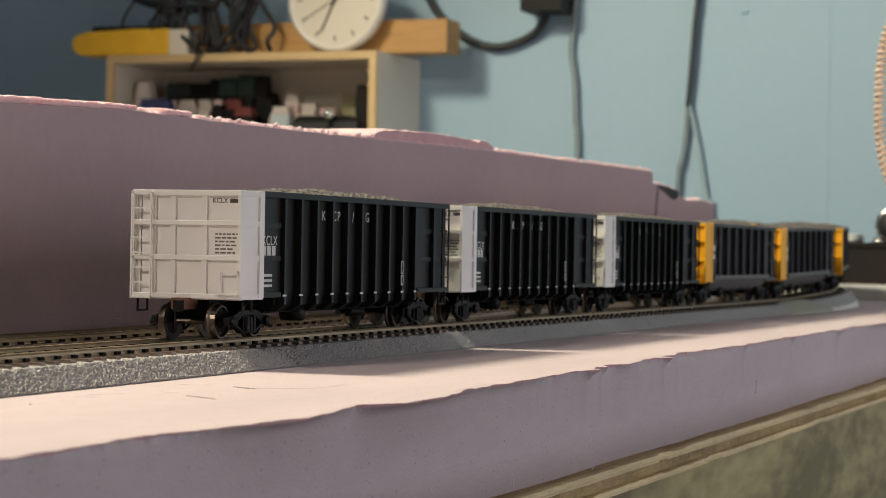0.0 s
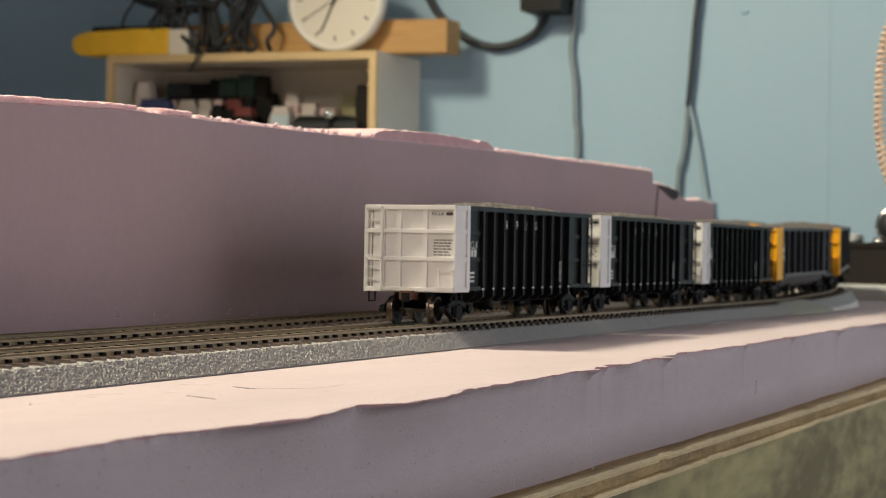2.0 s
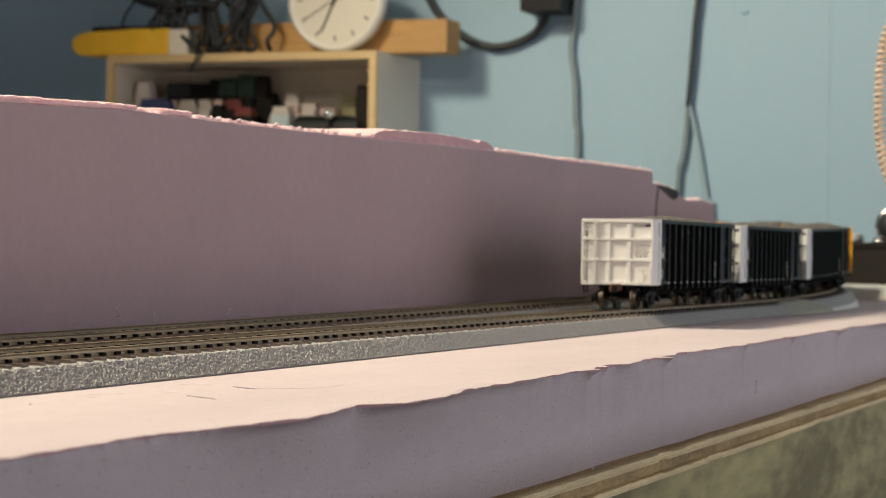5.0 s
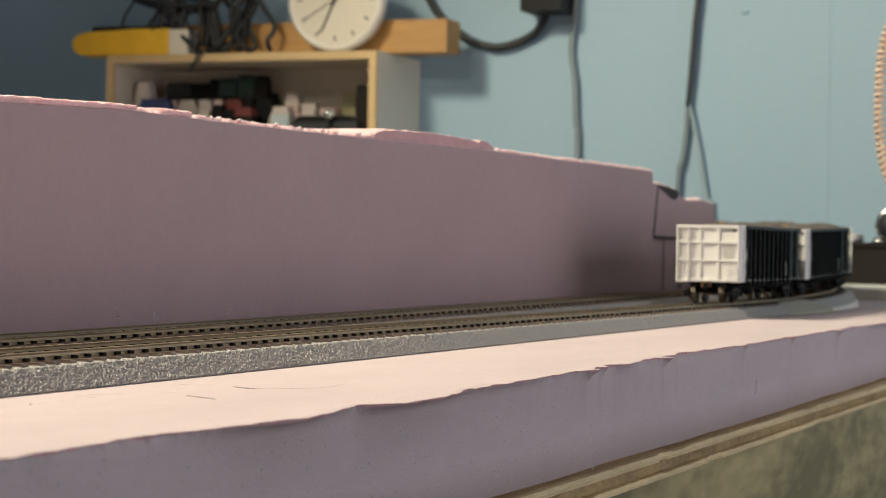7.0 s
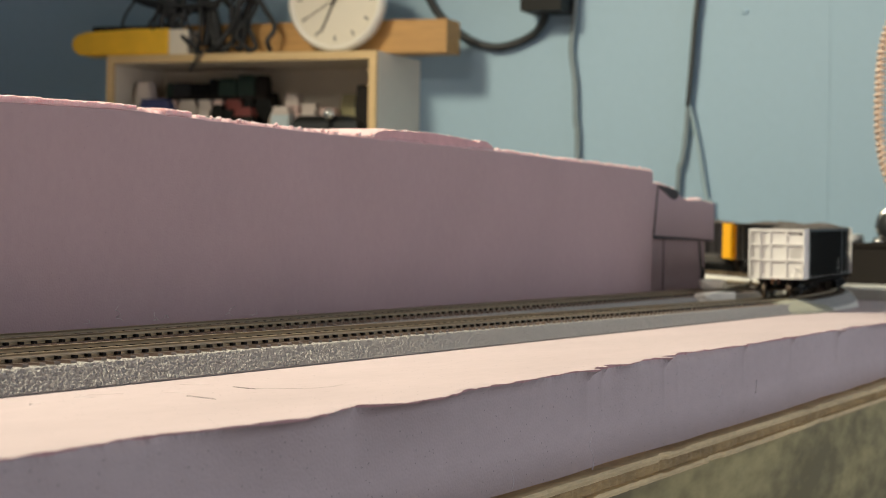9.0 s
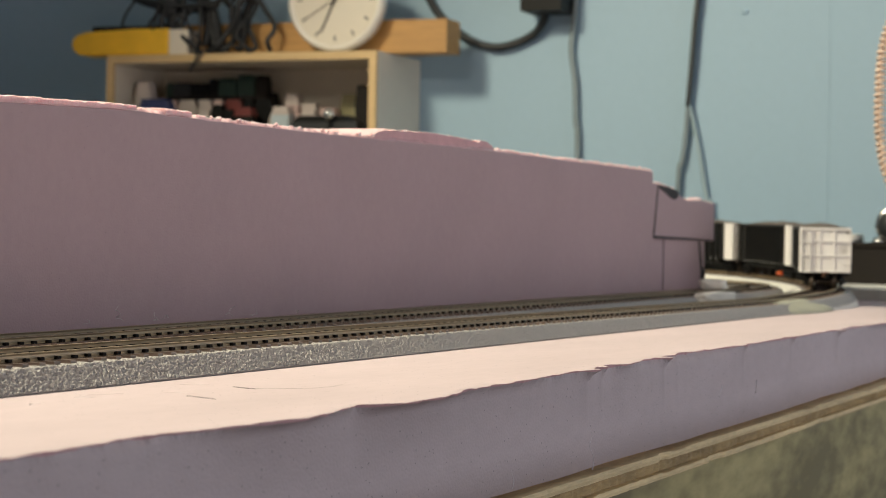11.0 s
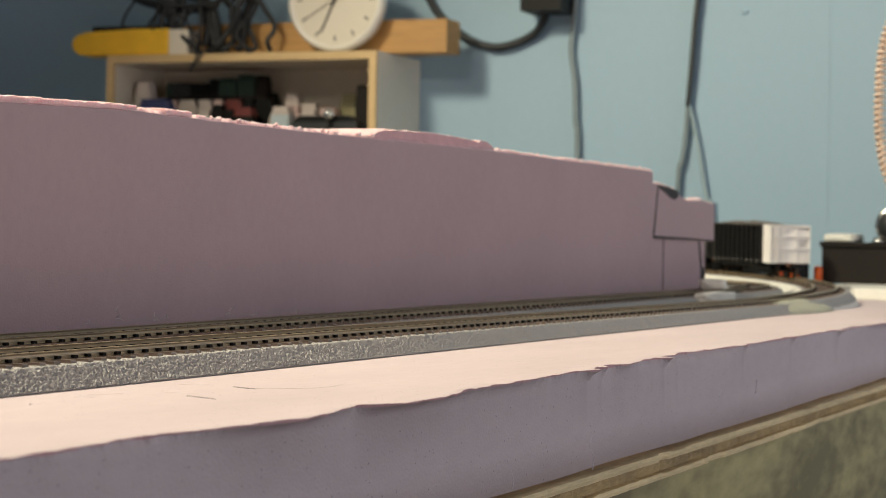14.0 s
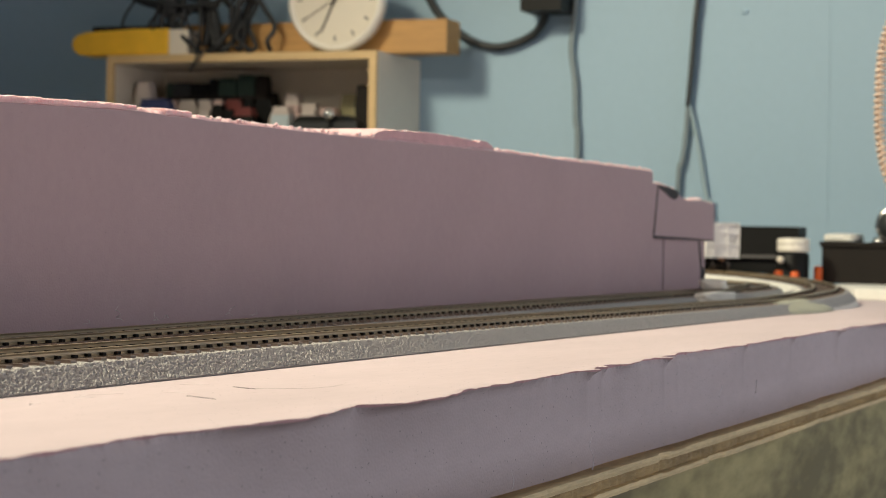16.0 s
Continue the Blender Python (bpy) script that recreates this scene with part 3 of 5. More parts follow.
def track_line(name, side, second, label, end):
    """Two rails on ties: single ties along the straight, the rest joined."""
    t = empty(name, label, "model track", "model tracks")
    t.location = (0.4, side, 0)
    inv = Matrix.Translation((-0.4, -side, 0))
    for k in (-1, 1):
        bm = bmesh.new()
        pr = [(o + k * 0.00825 + k * 0.0004, z) for o, z in RAIL_PROF]
        st = stations(0.05, 1.44, 0.06) + stations(1.46, end, 0.015)
        sweep(bm, st, pr, second, side)
        bm.transform(inv)
        part("rail", bm, M_RAIL, t, "dull nickel-silver rail")
    bm = bmesh.new()
    box(bm, (-0.0014, -0.0150, -0.0036), (0.0014, 0.0150, -0.0021))
    plates = len(bm.faces)
    for k in (-1, 1):
        for j in (-1, 1):
            box(bm, (-0.0009, k * 0.00865 + j * 0.0014 - 0.0006, -0.0022), (0.0009, k * 0.00865 + j * 0.0014 + 0.0006, -0.0012))
    bm.faces.ensure_lookup_table()
    for f in bm.faces[plates:]:
        f.material_index = 1
    tie_mesh = mesh_of("tie", bm, [M_TIE, M_PLATE])
    far = bmesh.new()
    s, i = 0.06, 0
    rng = random.Random(5)
    while s < end:
        q = rail_point(s, side, 0.0, second)
        a = track(s)[2] + rng.uniform(-0.02, 0.02)
        m = Matrix.Translation(q + Vector((0, rng.uniform(-0.0003, 0.0003), 0))) @ Matrix.Rotation(a, 4, "Z")
        if 0.40 < s < 1.50:
            ob = new("tie", tie_mesh)
            ob.parent = t
            ob.matrix_basis = inv @ m
        else:
            k = len(far.verts)
            far.from_mesh(tie_mesh)
            far.verts.ensure_lookup_table()
            for v in far.verts[k:]:
                v.co = inv @ (m @ v.co)
        s += 0.0077
        i += 1
    tagged(part("ties_beyond", far, [M_TIE, M_PLATE], t), kind="stuff")
    return t

# ---- the freight cars ----
YELLOW_L, YELLOW_GAP = 0.1763, 0.1896
CAR_L, CAR_W, CAR_TOP, CAR_LOW, COUPLED = 0.1725, 0.0373, 0.0452, 0.0126, 0.1858
TRUCK_AT, WHEEL_R, WHEEL_BASE = (0.0172, 0.1553), 0.0052, 0.0223


def bar(bm, a, b, t):
    """A thin square bar from a to b, along one axis."""
    lo = [min(p, q) - t / 2 for p, q in zip(a, b)]
    hi = [max(p, q) + t / 2 for p, q in zip(a, b)]
    box(bm, lo, hi)


def gondola(yellow):
    """A coal car, its rear end at x = 0 and the rails at z = 0."""
    h = CAR_W / 2
    length = YELLOW_L if yellow else CAR_L
    dark, pale = (M_BROWN, M_YELLOW) if yellow else (M_BLACK, M_WHITE)
    if yellow:
        car = empty("coal_car", "dark grey model coal car with yellow end, loaded with gravel", "model train car", "coal cars")
    else:
        car = empty("coal_car", "black ribbed model coal car with white end, loaded with gravel", "model train car", "coal cars")
    x_white, x_rib0, x_rib1 = 0.0157, 0.031, length - 0.0334
    skin = h - 0.0016
    # tub: side sheets, sloping bottoms, floor
    for y in (-skin, skin - 0.001):
        k = 0.0009 if y < 0 else -0.0009
        part("side_sheet", boxm(((x_rib0, y + k, CAR_LOW), (x_rib1, y + k + 0.001, CAR_TOP - 0.0003))), dark, car)
        for xa, xb in ((x_white, x_rib0 - 0.0005), (x_rib1 + 0.0005, length - 0.001)):
            part("end_side_sheet", boxm(((xa, y, CAR_LOW), (xb, y + 0.001, CAR_TOP - 0.0003))), dark, car)
    part("floor_sheet", boxm(((0.001, -skin + 0.001, CAR_LOW), (length - 0.001, skin - 0.001, CAR_LOW + 0.001))), dark, car)
    bm = bmesh.new()
    deep = CAR_LOW if yellow else 0.0102
    prism(bm, [(-skin + 0.0014, CAR_LOW), (skin - 0.0014, CAR_LOW), (skin - 0.0015, deep - 0.0001), (0.0115, 0.0074), (-0.0115, 0.0074), (-skin + 0.0015, deep - 0.0001)], 0, x_rib0 - 0.002, x_rib1 + 0.001)
    part("hopper", bm, dark, car)
    # front end sheet and corner posts, top rail
    bm = boxm(((length - 0.0016, -skin, CAR_LOW), (length - 0.0006, skin, CAR_TOP)))
    for z in (0.0246, 0.0350):
        box(bm, (length - 0.0006, -h + 0.002, z - 0.0006), (length + 0.0004, h - 0.002, z + 0.0006))
    part("front_end", bm, dark, car)
    for k in (-1, 1):
        bm = boxm(((x_white, min(k * (h - 0.0022), k * h), CAR_TOP - 0.0018), (length - 0.0008, max(k * (h - 0.0022), k * h), CAR_TOP)))
        part("top_rail", bm, dark, car, bevel=0.0002)
        for xa, xb in ((x_white, x_rib0 - 0.003), (x_rib1 + 0.002, length - 0.0008)):
            part("end_sill", boxm(((xa, min(k * (h - 0.002), k * h), CAR_LOW), (xb, max(k * (h - 0.002), k * h), CAR_LOW + 0.0016))), dark, car)
        for z in (0.0238, 0.0340):
            for a, b in ((x_white + 0.0006, x_rib0 - 0.0016), (x_rib1 + 0.0022, (length - 0.0163)), ((length - 0.0147), length - 0.001)):
                part("panel_stiffener", boxm(((a, min(k * (skin - 0.0005), k * (skin + 0.0007)), z), (b, max(k * (skin - 0.0005), k * (skin + 0.0007)), z + 0.0017))), dark, car)
    # ribs, wedge-shaped in plan, bent in under the sill
    rib_n = 7 if yellow else 10
    for k in (-1, 1):
        bm = bmesh.new()
        low = CAR_LOW + (0.0035 if yellow else 0)
        pts = [(k * (skin - 0.0020), CAR_TOP - 0.0018), (k * h, CAR_TOP - 0.0018), (k * h, low if yellow else 0.0100), (k * (0.0125 if yellow else 0.0155), 0.0080), (k * 0.0105, 0.0080)]
        prism(bm, pts, 0, -0.00065, 0.00065)
        rib = mesh_of("rib", bm, dark, bevel=0.0002)
        for i in range(rib_n):
            ob = new("rib", rib)
            ob.parent = car
            ob.matrix_basis = pose(x_rib0 + (x_rib1 - x_rib0) * i / (rib_n - 1), 0, 0)
        bm = bmesh.new()
        box(bm, ((length - 0.0163), min(k * (skin - 0.0006), k * h), CAR_LOW), ((length - 0.0149), max(k * (skin - 0.0006), k * h), CAR_TOP - 0.0018))
        part("corner_post", bm, dark, car)
        if yellow:
            bm = bmesh.new()
            prism(bm, [(k * (h + 0.0002), 0.0165), (k * (h + 0.0002), 0.0145), (k * 0.0128, 0.0088), (k * 0.0110, 0.0088), (k * (skin - 0.0004), 0.0165)], 0, 0.020, length - 0.0205)
            part("side_sill", bm, M_SILL, car, "worn grey side sill")
        else:
            for i in range(rib_n):
                x = x_rib0 + (x_rib1 - x_rib0) * i / (rib_n - 1)
                part("data_mark", boxm(((x - 0.0018, min(k * (h - 0.0001), k * (h + 0.0001)), 0.0128), (x + 0.0006, max(k * (h - 0.0001), k * (h + 0.0001)), 0.0134))), M_LETTER, car, "small white stencil mark")
    # the pale rear end: sheet, frame, posts and the painted side panels
    bm = boxm(((0.0010, -skin, CAR_LOW), (0.0020, 0.0155, CAR_TOP - 0.0006)))
    part("end_sheet", bm, pale, car)
    for z in (0.0130, 0.0246, 0.0351, 0.0441):
        bm = bmesh.new()
        t = 0.0011 if z < 0.044 else 0.0013
        prism(bm, [(0.0012, z - t), (-0.0002, z - t * 0.6), (-0.0002, z + t * 0.7), (0.0012, z + t * 0.7)], 1, -h + 0.0002, h - 0.0002)
        part("end_rail", bm, pale, car, bevel=0.00015)
    for y0, y1, x0 in ((0.0037, 0.0055, 0.0001), (-0.0070, -0.0052, 0.0001), (0.0105, 0.0119, -0.0001), (-h + 0.0001, -h + 0.0012, -0.0001), (h - 0.0014, h - 0.0002, -0.0001)):
        part("end_post", boxm(((x0, y0, CAR_LOW + 0.0002), (0.0012, y1, CAR_TOP - 0.0008))), pale, car, bevel=0.00015)
    for k in (-1, 1):
        bm = boxm(((0.0012, min(k * skin, k * (skin - 0.001)), CAR_LOW), (x_white, max(k * skin, k * (skin - 0.001)), CAR_TOP - 0.0003)))
        if not yellow:
            box(bm, (0.0013, min(k * (skin - 0.0002), k * (h - 0.0007)), CAR_LOW + 0.0005), (x_white - 0.003, max(k * (skin - 0.0002), k * (h - 0.0007)), CAR_TOP - 0.0006))
        if yellow:
            box(bm, (0.0008, min(k * (skin - 0.0002), k * (h - 0.0002)), CAR_LOW + 0.0005), (x_white - 0.002, max(k * (skin - 0.0002), k * (h - 0.0002)), CAR_TOP - 0.0006))
        for z in () if yellow else (0.0130, 0.0246, 0.0351, 0.0441):
            box(bm, (0.0002, min(k * (skin - 0.0002), k * (h - 0.0002)), z - 0.0009), (x_white, max(k * (skin - 0.0002), k * (h - 0.0002)), z + 0.0009))
        box(bm, (x_white - 0.0030, min(k * (skin - 0.0002), k * h), CAR_LOW), (x_white, max(k * (skin - 0.0002), k * h), CAR_TOP))
        part("side_end_panel", bm, pale, car)
    # ladder on the far side of the end, grab irons
    bm = bmesh.new()
    for y in (0.0113, 0.0178):
        bar(bm, (-0.0014, y, CAR_LOW - 0.0004), (-0.0014, y, CAR_TOP - 0.001), 0.0005)
    for i in range(8):
        z = 0.0124 + (0.0440 - 0.0124) * i / 7
        bar(bm, (-0.0014, 0.0113, z), (-0.0014, 0.0178, z), 0.00045)
    for z in (0.0124, 0.0246, 0.0441):
        for y in (0.0113, 0.0178):
            bar(bm, (-0.0014, y, z), (0.0006, y, z), 0.0005)
    part("ladder", bm, pale, car, "thin moulded ladder")
    bm = bmesh.new()
    bar(bm, (-0.0012, -0.0118, 0.0205), (-0.0012, -0.0178, 0.0205), 0.00045)
    bar(bm, (-0.0012, -0.0112, 0.0138), (-0.0012, -0.0178, 0.0138), 0.00045)
    for y in (-0.0118, -0.0178):
        bar(bm, (-0.0012, y, 0.0205), (0.0004, y, 0.0205), 0.0004)
        bar(bm, (-0.0012, y, 0.0138), (0.0004, y, 0.0138), 0.0004)
        bar(bm, (-0.0002, y, 0.0138), (-0.0002, y, 0.0205), 0.0004)
    part("grab_iron", bm, pale, car, "thin grab irons")
    for k in (-1, 1):
        for xa, xb in ((0.003, 0.009), (length - 0.009, length - 0.003)):
            bm = bmesh.new()
            for x in (xa, xb):
                bar(bm, (x, k * (h - 0.0008), 0.0082), (x, k * (h - 0.0008), CAR_LOW), 0.0005)
            bar(bm, (xa, k * (h - 0.0008), 0.0082), (xb, k * (h - 0.0008), 0.0082), 0.0005)
            part("stirrup", bm, M_DARKER, car, "black sill step")
    # front ladder and brake rigging, black
    bm = bmesh.new()
    for x in (length - 0.0062, length + 0.0002):
        bar(bm, (x, -h + 0.0006, CAR_LOW), (x, -h + 0.0006, CAR_TOP - 0.001), 0.0005)
    for i in range(8):
        z = 0.0136 + 0.0302 * i / 7
        bar(bm, (length - 0.0062, -h + 0.0005, z), (length + 0.0002, -h + 0.0005, z), 0.0004)
    for y in (-h + 0.001, -h + 0.0075):
        bar(bm, (length + 0.0012, y, CAR_LOW), (length + 0.0012, y, CAR_TOP - 0.001), 0.0005)
    for i in range(8):
        z = 0.0136 + 0.0302 * i / 7
        bar(bm, (length + 0.0012, -h + 0.001, z), (length + 0.0012, -h + 0.0075, z), 0.0004)
    part("front_ladder", bm, dark, car)
    bm = bmesh.new()
    lathe(bm, [(0.0005, -0.004), (0.0026, -0.0036), (0.0028, 0.0), (0.0026, 0.0036), (0.0005, 0.004)], 1, 16, (0.0535, -0.0105, 0.0072))
    part("air_reservoir", bm, M_DARKER, car, "black moulded air tank", smooth=True)
    bm = bmesh.new()
    lathe(bm, [(0.0005, -0.006), (0.0018, -0.0055), (0.0018, 0.0055), (0.0005, 0.006)], 0, 12, (0.118, -0.004, 0.0062))
    part("brake_cylinder", bm, M_DARKER, car, "black brake cylinder", smooth=True)
    bm = boxm(((0.012, -0.002, 0.0085), (length - 0.012, 0.002, CAR_LOW)))
    bar(bm, (0.05, -0.006, 0.0085), (0.135, -0.006, 0.0085), 0.0007)
    part("centre_sill", bm, M_DARKER, car)
    # couplers
    for x0, d, mm in ((0.0, -1, M_COPPER), (length, 1, M_DARKER)):
        bm = bmesh.new()
        box(bm, (min(x0 - d * 0.004, x0 + d * 0.0045), -0.0022, 0.0090), (max(x0 - d * 0.004, x0 + d * 0.0045), 0.0022, 0.0125))
        c = part("coupler_box", bm, mm, car, "brown coupler box" if d < 0 else "", bevel=0.0002)
        bm = bmesh.new()
        box(bm, (min(x0, x0 + d * 0.0055), -0.0008, 0.0090), (max(x0, x0 + d * 0.0055), 0.0008, 0.0112))
        k = d * 0.0010
        box(bm, (min(x0 + d * 0.0045, x0 + d * 0.0070), min(k - 0.0012, k + 0.0012), 0.0084), (max(x0 + d * 0.0045, x0 + d * 0.0070), max(k - 0.0012, k + 0.0012), 0.0118))
        bar(bm, (x0 + d * 0.005, 0.0004, 0.0035), (x0 + d * 0.005, 0.0004, 0.0088), 0.0005)
        part("knuckle", bm, M_DARKER, c, bevel=0.0002)
    # gravel load: a heap of small stones on a mound
    bm = bmesh.new()
    nx, ny = 120, 28
    rng = random.Random(11)
    grid = []
    for i in range(nx + 1):
        x = 0.003 + (length - 0.006) * i / nx
        u = x / length
        along = math.sin(math.pi * min(1.0, max(0.0, (u - 0.12) / 0.88))) ** 0.55
        row = []
        for j in range(ny + 1):
            y = -skin + 0.0012 + 2 * (skin - 0.0012) * j / ny
            across = math.sqrt(max(0.0, 1 - (y / skin) ** 2))
            z = CAR_TOP - 0.0024 + 0.0048 * along * across + 0.0011 * noise.noise(Vector((x * 130, y * 130, 2))) + rng.uniform(-0.0004, 0.0004)
            row.append(bm.verts.new((x + rng.uniform(-0.0003, 0.0003), y, z)))
        grid.append(row)
    for i in range(nx):
        for j in range(ny):
            bm.faces.new((grid[i][j], grid[i + 1][j], grid[i + 1][j + 1], grid[i][j + 1]))
    tagged(part("gravel_load", bm, M_GRAVEL, car, "heaped grey gravel load"), kind="stuff")
    # lettering
    if not yellow:
        side = lambda x, z: pose(x, -h - 0.00006, z, 90, 0, 0)
        for ch, x, z in (("K", 0.0642, 0.0385), ("C", 0.0727, 0.0385), ("P", 0.0762, 0.0385), ("/", 0.0880, 0.0384), ("G", 0.1000, 0.0386)):
            lettering("side_letter", ch, 0.0046, M_LETTER, car, pose(x, -skin + 0.0009 - 0.0001, z, 90, 0, 0), "white side letter")
        lettering("reporting_mark", "KCLX", 0.0042, M_LETTER, car, pose(0.0225, -skin - 0.0001, 0.0300, 90, 0, 0), "white reporting mark")
        for i in range(3):
            part("number_bar", boxm(((0.0175 + 0.0033 * i, -skin - 0.00012, 0.0255), (0.0200 + 0.0033 * i, -skin + 0.0002, 0.0285))), M_LETTER, car, "white number shown as a bar")
        for i in range(3):
            part("data_bar", boxm(((0.0180, -skin - 0.00012, 0.0158 + 0.0016 * i), (0.0245, -skin + 0.0002, 0.0166 + 0.0016 * i))), M_LETTER, car, "row of small white data")
        for z0, z1 in ((0.0155, 0.0185), (0.0195, 0.0235)):
            bm = boxm(((0.1253, -h - 0.0001, z0), (0.1275, -h + 0.0001, z0 + 0.0004)), ((0.1253, -h - 0.0001, z1), (0.1275, -h + 0.0001, z1 + 0.0004)),
                      ((0.1253, -h - 0.0001, z0), (0.1256, -h + 0.0001, z1)), ((0.1272, -h - 0.0001, z0), (0.1275, -h + 0.0001, z1)))
            part("stencil_frame", bm, M_LETTER, car, "white inspection stencil")
        lettering("end_mark", "KCLX", 0.0020, M_INK, car, pose(0.00092, -0.0110, 0.0418, 90, 0, -90), "dark reporting mark")
        part("end_number", boxm(((0.0009, -0.0172, 0.0412), (0.0011, -0.0143, 0.0424))), M_INK, car, "dark number shown as a bar")
        widths = (0.0078, 0.0072, 0.0066, 0.0072, 0.0064, 0.0068, 0.0036)
        rng = random.Random(2)
        for i, w in enumerate(widths):
            z = 0.0318 - 0.00112 * i
            y, bm = -0.0094, bmesh.new()
            while y > -0.0094 - w + 0.0006:
                n = min(rng.choice((0.0009, 0.0014, 0.0019)), y + 0.0094 + w)
                box(bm, (0.00094, y - n, z - 0.00024), (0.0011, y, z + 0.00024))
                y -= n + 0.0004
            part("text_bar", bm, M_PRINT, car, "line of small dark print")
    else:
        for i, (z0, z1) in enumerate(((0.0300, 0.0330), (0.0250, 0.0280))):
            part("number_bar", boxm(((0.019, -skin - 0.00012, z0), (0.026, -skin + 0.0002, z1))), M_LETTER, car, "white mark shown as a bar")
    # trucks with turning wheelsets
    trucks = []
    for x in (TRUCK_AT[0], length - 0.0172):
        bm = bmesh.new()
        box(bm, (-0.003, -0.0125, 0.0052), (0.003, 0.0125, 0.0086))
        tr = part("truck", bm, M_DARKER, car, "black three-piece truck", bevel=0.0003, at=pose(x, 0, 0))
        for k in (-1, 1):
            bm = bmesh.new()
            y0, y1 = sorted((k * 0.0112, k * 0.0132))
            prism(bm, [(-0.0140, 0.0042), (-0.0100, 0.0042), (-0.0040, 0.0070), (0.0040, 0.0070), (0.0100, 0.0042), (0.0140, 0.0042), (0.0140, 0.0066), (0.0110, 0.0070), (0.0050, 0.0088), (-0.0050, 0.0088), (-0.0110, 0.0070), (-0.0140, 0.0066)], 1, y0, y1)
            prism(bm, [(-0.0098, 0.0044), (-0.0045, 0.0016), (0.0045, 0.0016), (0.0098, 0.0044), (0.0085, 0.0046), (0.0042, 0.0026), (-0.0042, 0.0026), (-0.0085, 0.0046)], 1, y0, y1)
            for xx in (-0.0037, 0.0037):
                box(bm, (xx - 0.0006, y0, 0.0024), (xx + 0.0006, y1, 0.0072))
            f = part("side_frame", bm, M_DARKER, tr, bevel=0.0003)
            for xx in (-0.0022, 0.0, 0.0022):
                bm = bmesh.new()
                lathe(bm, [(0.0010, 0.0022), (0.0010, 0.0066)], 2, 8, (xx, k * 0.0134, 0))
                part("spring", bm, M_DARKER, tr)
            for xx in (-WHEEL_BASE / 2, WHEEL_BASE / 2):
                bm = bmesh.new()
                lathe(bm, [(0.0017, 0.0130), (0.0017, 0.0143), (0.0009, 0.0147)] if k > 0 else [(0.0009, -0.0147), (0.0017, -0.0143), (0.0017, -0.0130)], 1, 10, (xx, 0, WHEEL_R))
                part("bearing_cap", bm, M_DARKER, tr)
        sets = []
        for xx in (-WHEEL_BASE / 2, WHEEL_BASE / 2):
            bm = bmesh.new()
            lathe(bm, [(0.0004, -0.0120), (0.0008, -0.0112), (0.0008, 0.0112), (0.0004, 0.0120)], 1, 10)
            for f in bm.faces:
                f.material_index = 1
            for k in (-1, 1):
                prof = [(0.0012, 0.0068), (0.0040, 0.0071), (0.0060, 0.0070), (0.0060, 0.0077), (0.00525, 0.0080), (0.0051, 0.0096), (0.0045, 0.0096), (0.0040, 0.0088), (0.0016, 0.0087), (0.0014, 0.0094)]
                n0 = len(bm.faces)
                lathe(bm, [(r, k * y) for r, y in prof], 1, 28)
                bm.faces.ensure_lookup_table()
                for f in bm.faces[n0:]:
                    c = f.calc_center_median()
                    if math.hypot(c.x, c.z) > 0.0043:
                        f.material_index = 1
                # four small holes' bosses show the turning
                for q in range(4):
                    a = q * math.pi / 2
                    box(bm, (0.0028 * math.cos(a) - 0.0003, min(k * 0.0087, k * 0.0090), 0.0028 * math.sin(a) - 0.0003), (0.0028 * math.cos(a) + 0.0003, max(k * 0.0087, k * 0.0090), 0.0028 * math.sin(a) + 0.0003))
            w = part("wheelset", bm, [M_WHEEL, M_TREAD], tr, "metal wheels with bright treads on one axle", at=pose(xx, 0, WHEEL_R))
            sets.append((w, xx))
        trucks.append((tr, x))
    return car


def parts_of(car):
    trucks = sorted((o for o in car.children if o.name.split(".")[0] == "truck"), key=lambda o: o.matrix_basis.translation.x)
    return trucks, [sorted((w for w in t.children if w.name.split(".")[0] == "wheelset"), key=lambda o: o.matrix_basis.translation.x) for t in trucks]


RUN_T = (0.0, 0.5, 1.0, 1.5, 2.0, 2.5, 3.0, 3.5, 4.0, 6.5, 7.5, 12.5, 16.0)
RUN_S = (0.5713, 0.6145, 0.6590, 0.7043, 0.7499, 0.7955, 0.8408, 0.8865, 0.9321, 1.1590, 1.2500, 1.7040, 2.0030)


def car_pose(s):
    """The pose of a car whose rear end is s metres along the track."""
    a, b = rail_point(s + TRUCK_AT[0], 0, 0), rail_point(s + TRUCK_AT[1], 0, 0)
    d = (b - a).normalized()
    yaw, tilt = math.atan2(d.y, d.x), math.asin(d.z)
    return Matrix.Translation(a - d * TRUCK_AT[0]) @ Matrix.Rotation(yaw, 4, "Z") @ Matrix.Rotation(-tilt, 4, "Y"), yaw


def offset(i):
    """How far car i runs ahead of the last car."""
    return COUPLED * min(i, 3) + YELLOW_GAP * max(0, i - 3)


M_PRINT = material("grey_print", (0.16, 0.14, 0.13), 0.5, vary=0.2, scale=300, fine=900, bump=0)


def build_train():
    white, yellow = gondola(False), gondola(True)
    cars = [white] + [copy_thing(white, pose(0, 0, 0)) for _ in range(2)] + [yellow] + [copy_thing(yellow, pose(0, 0, 0)) for _ in range(5)]
    for i, c in enumerate(cars):
        c.matrix_basis = car_pose(RUN_S[0] + offset(i))[0]
    return cars


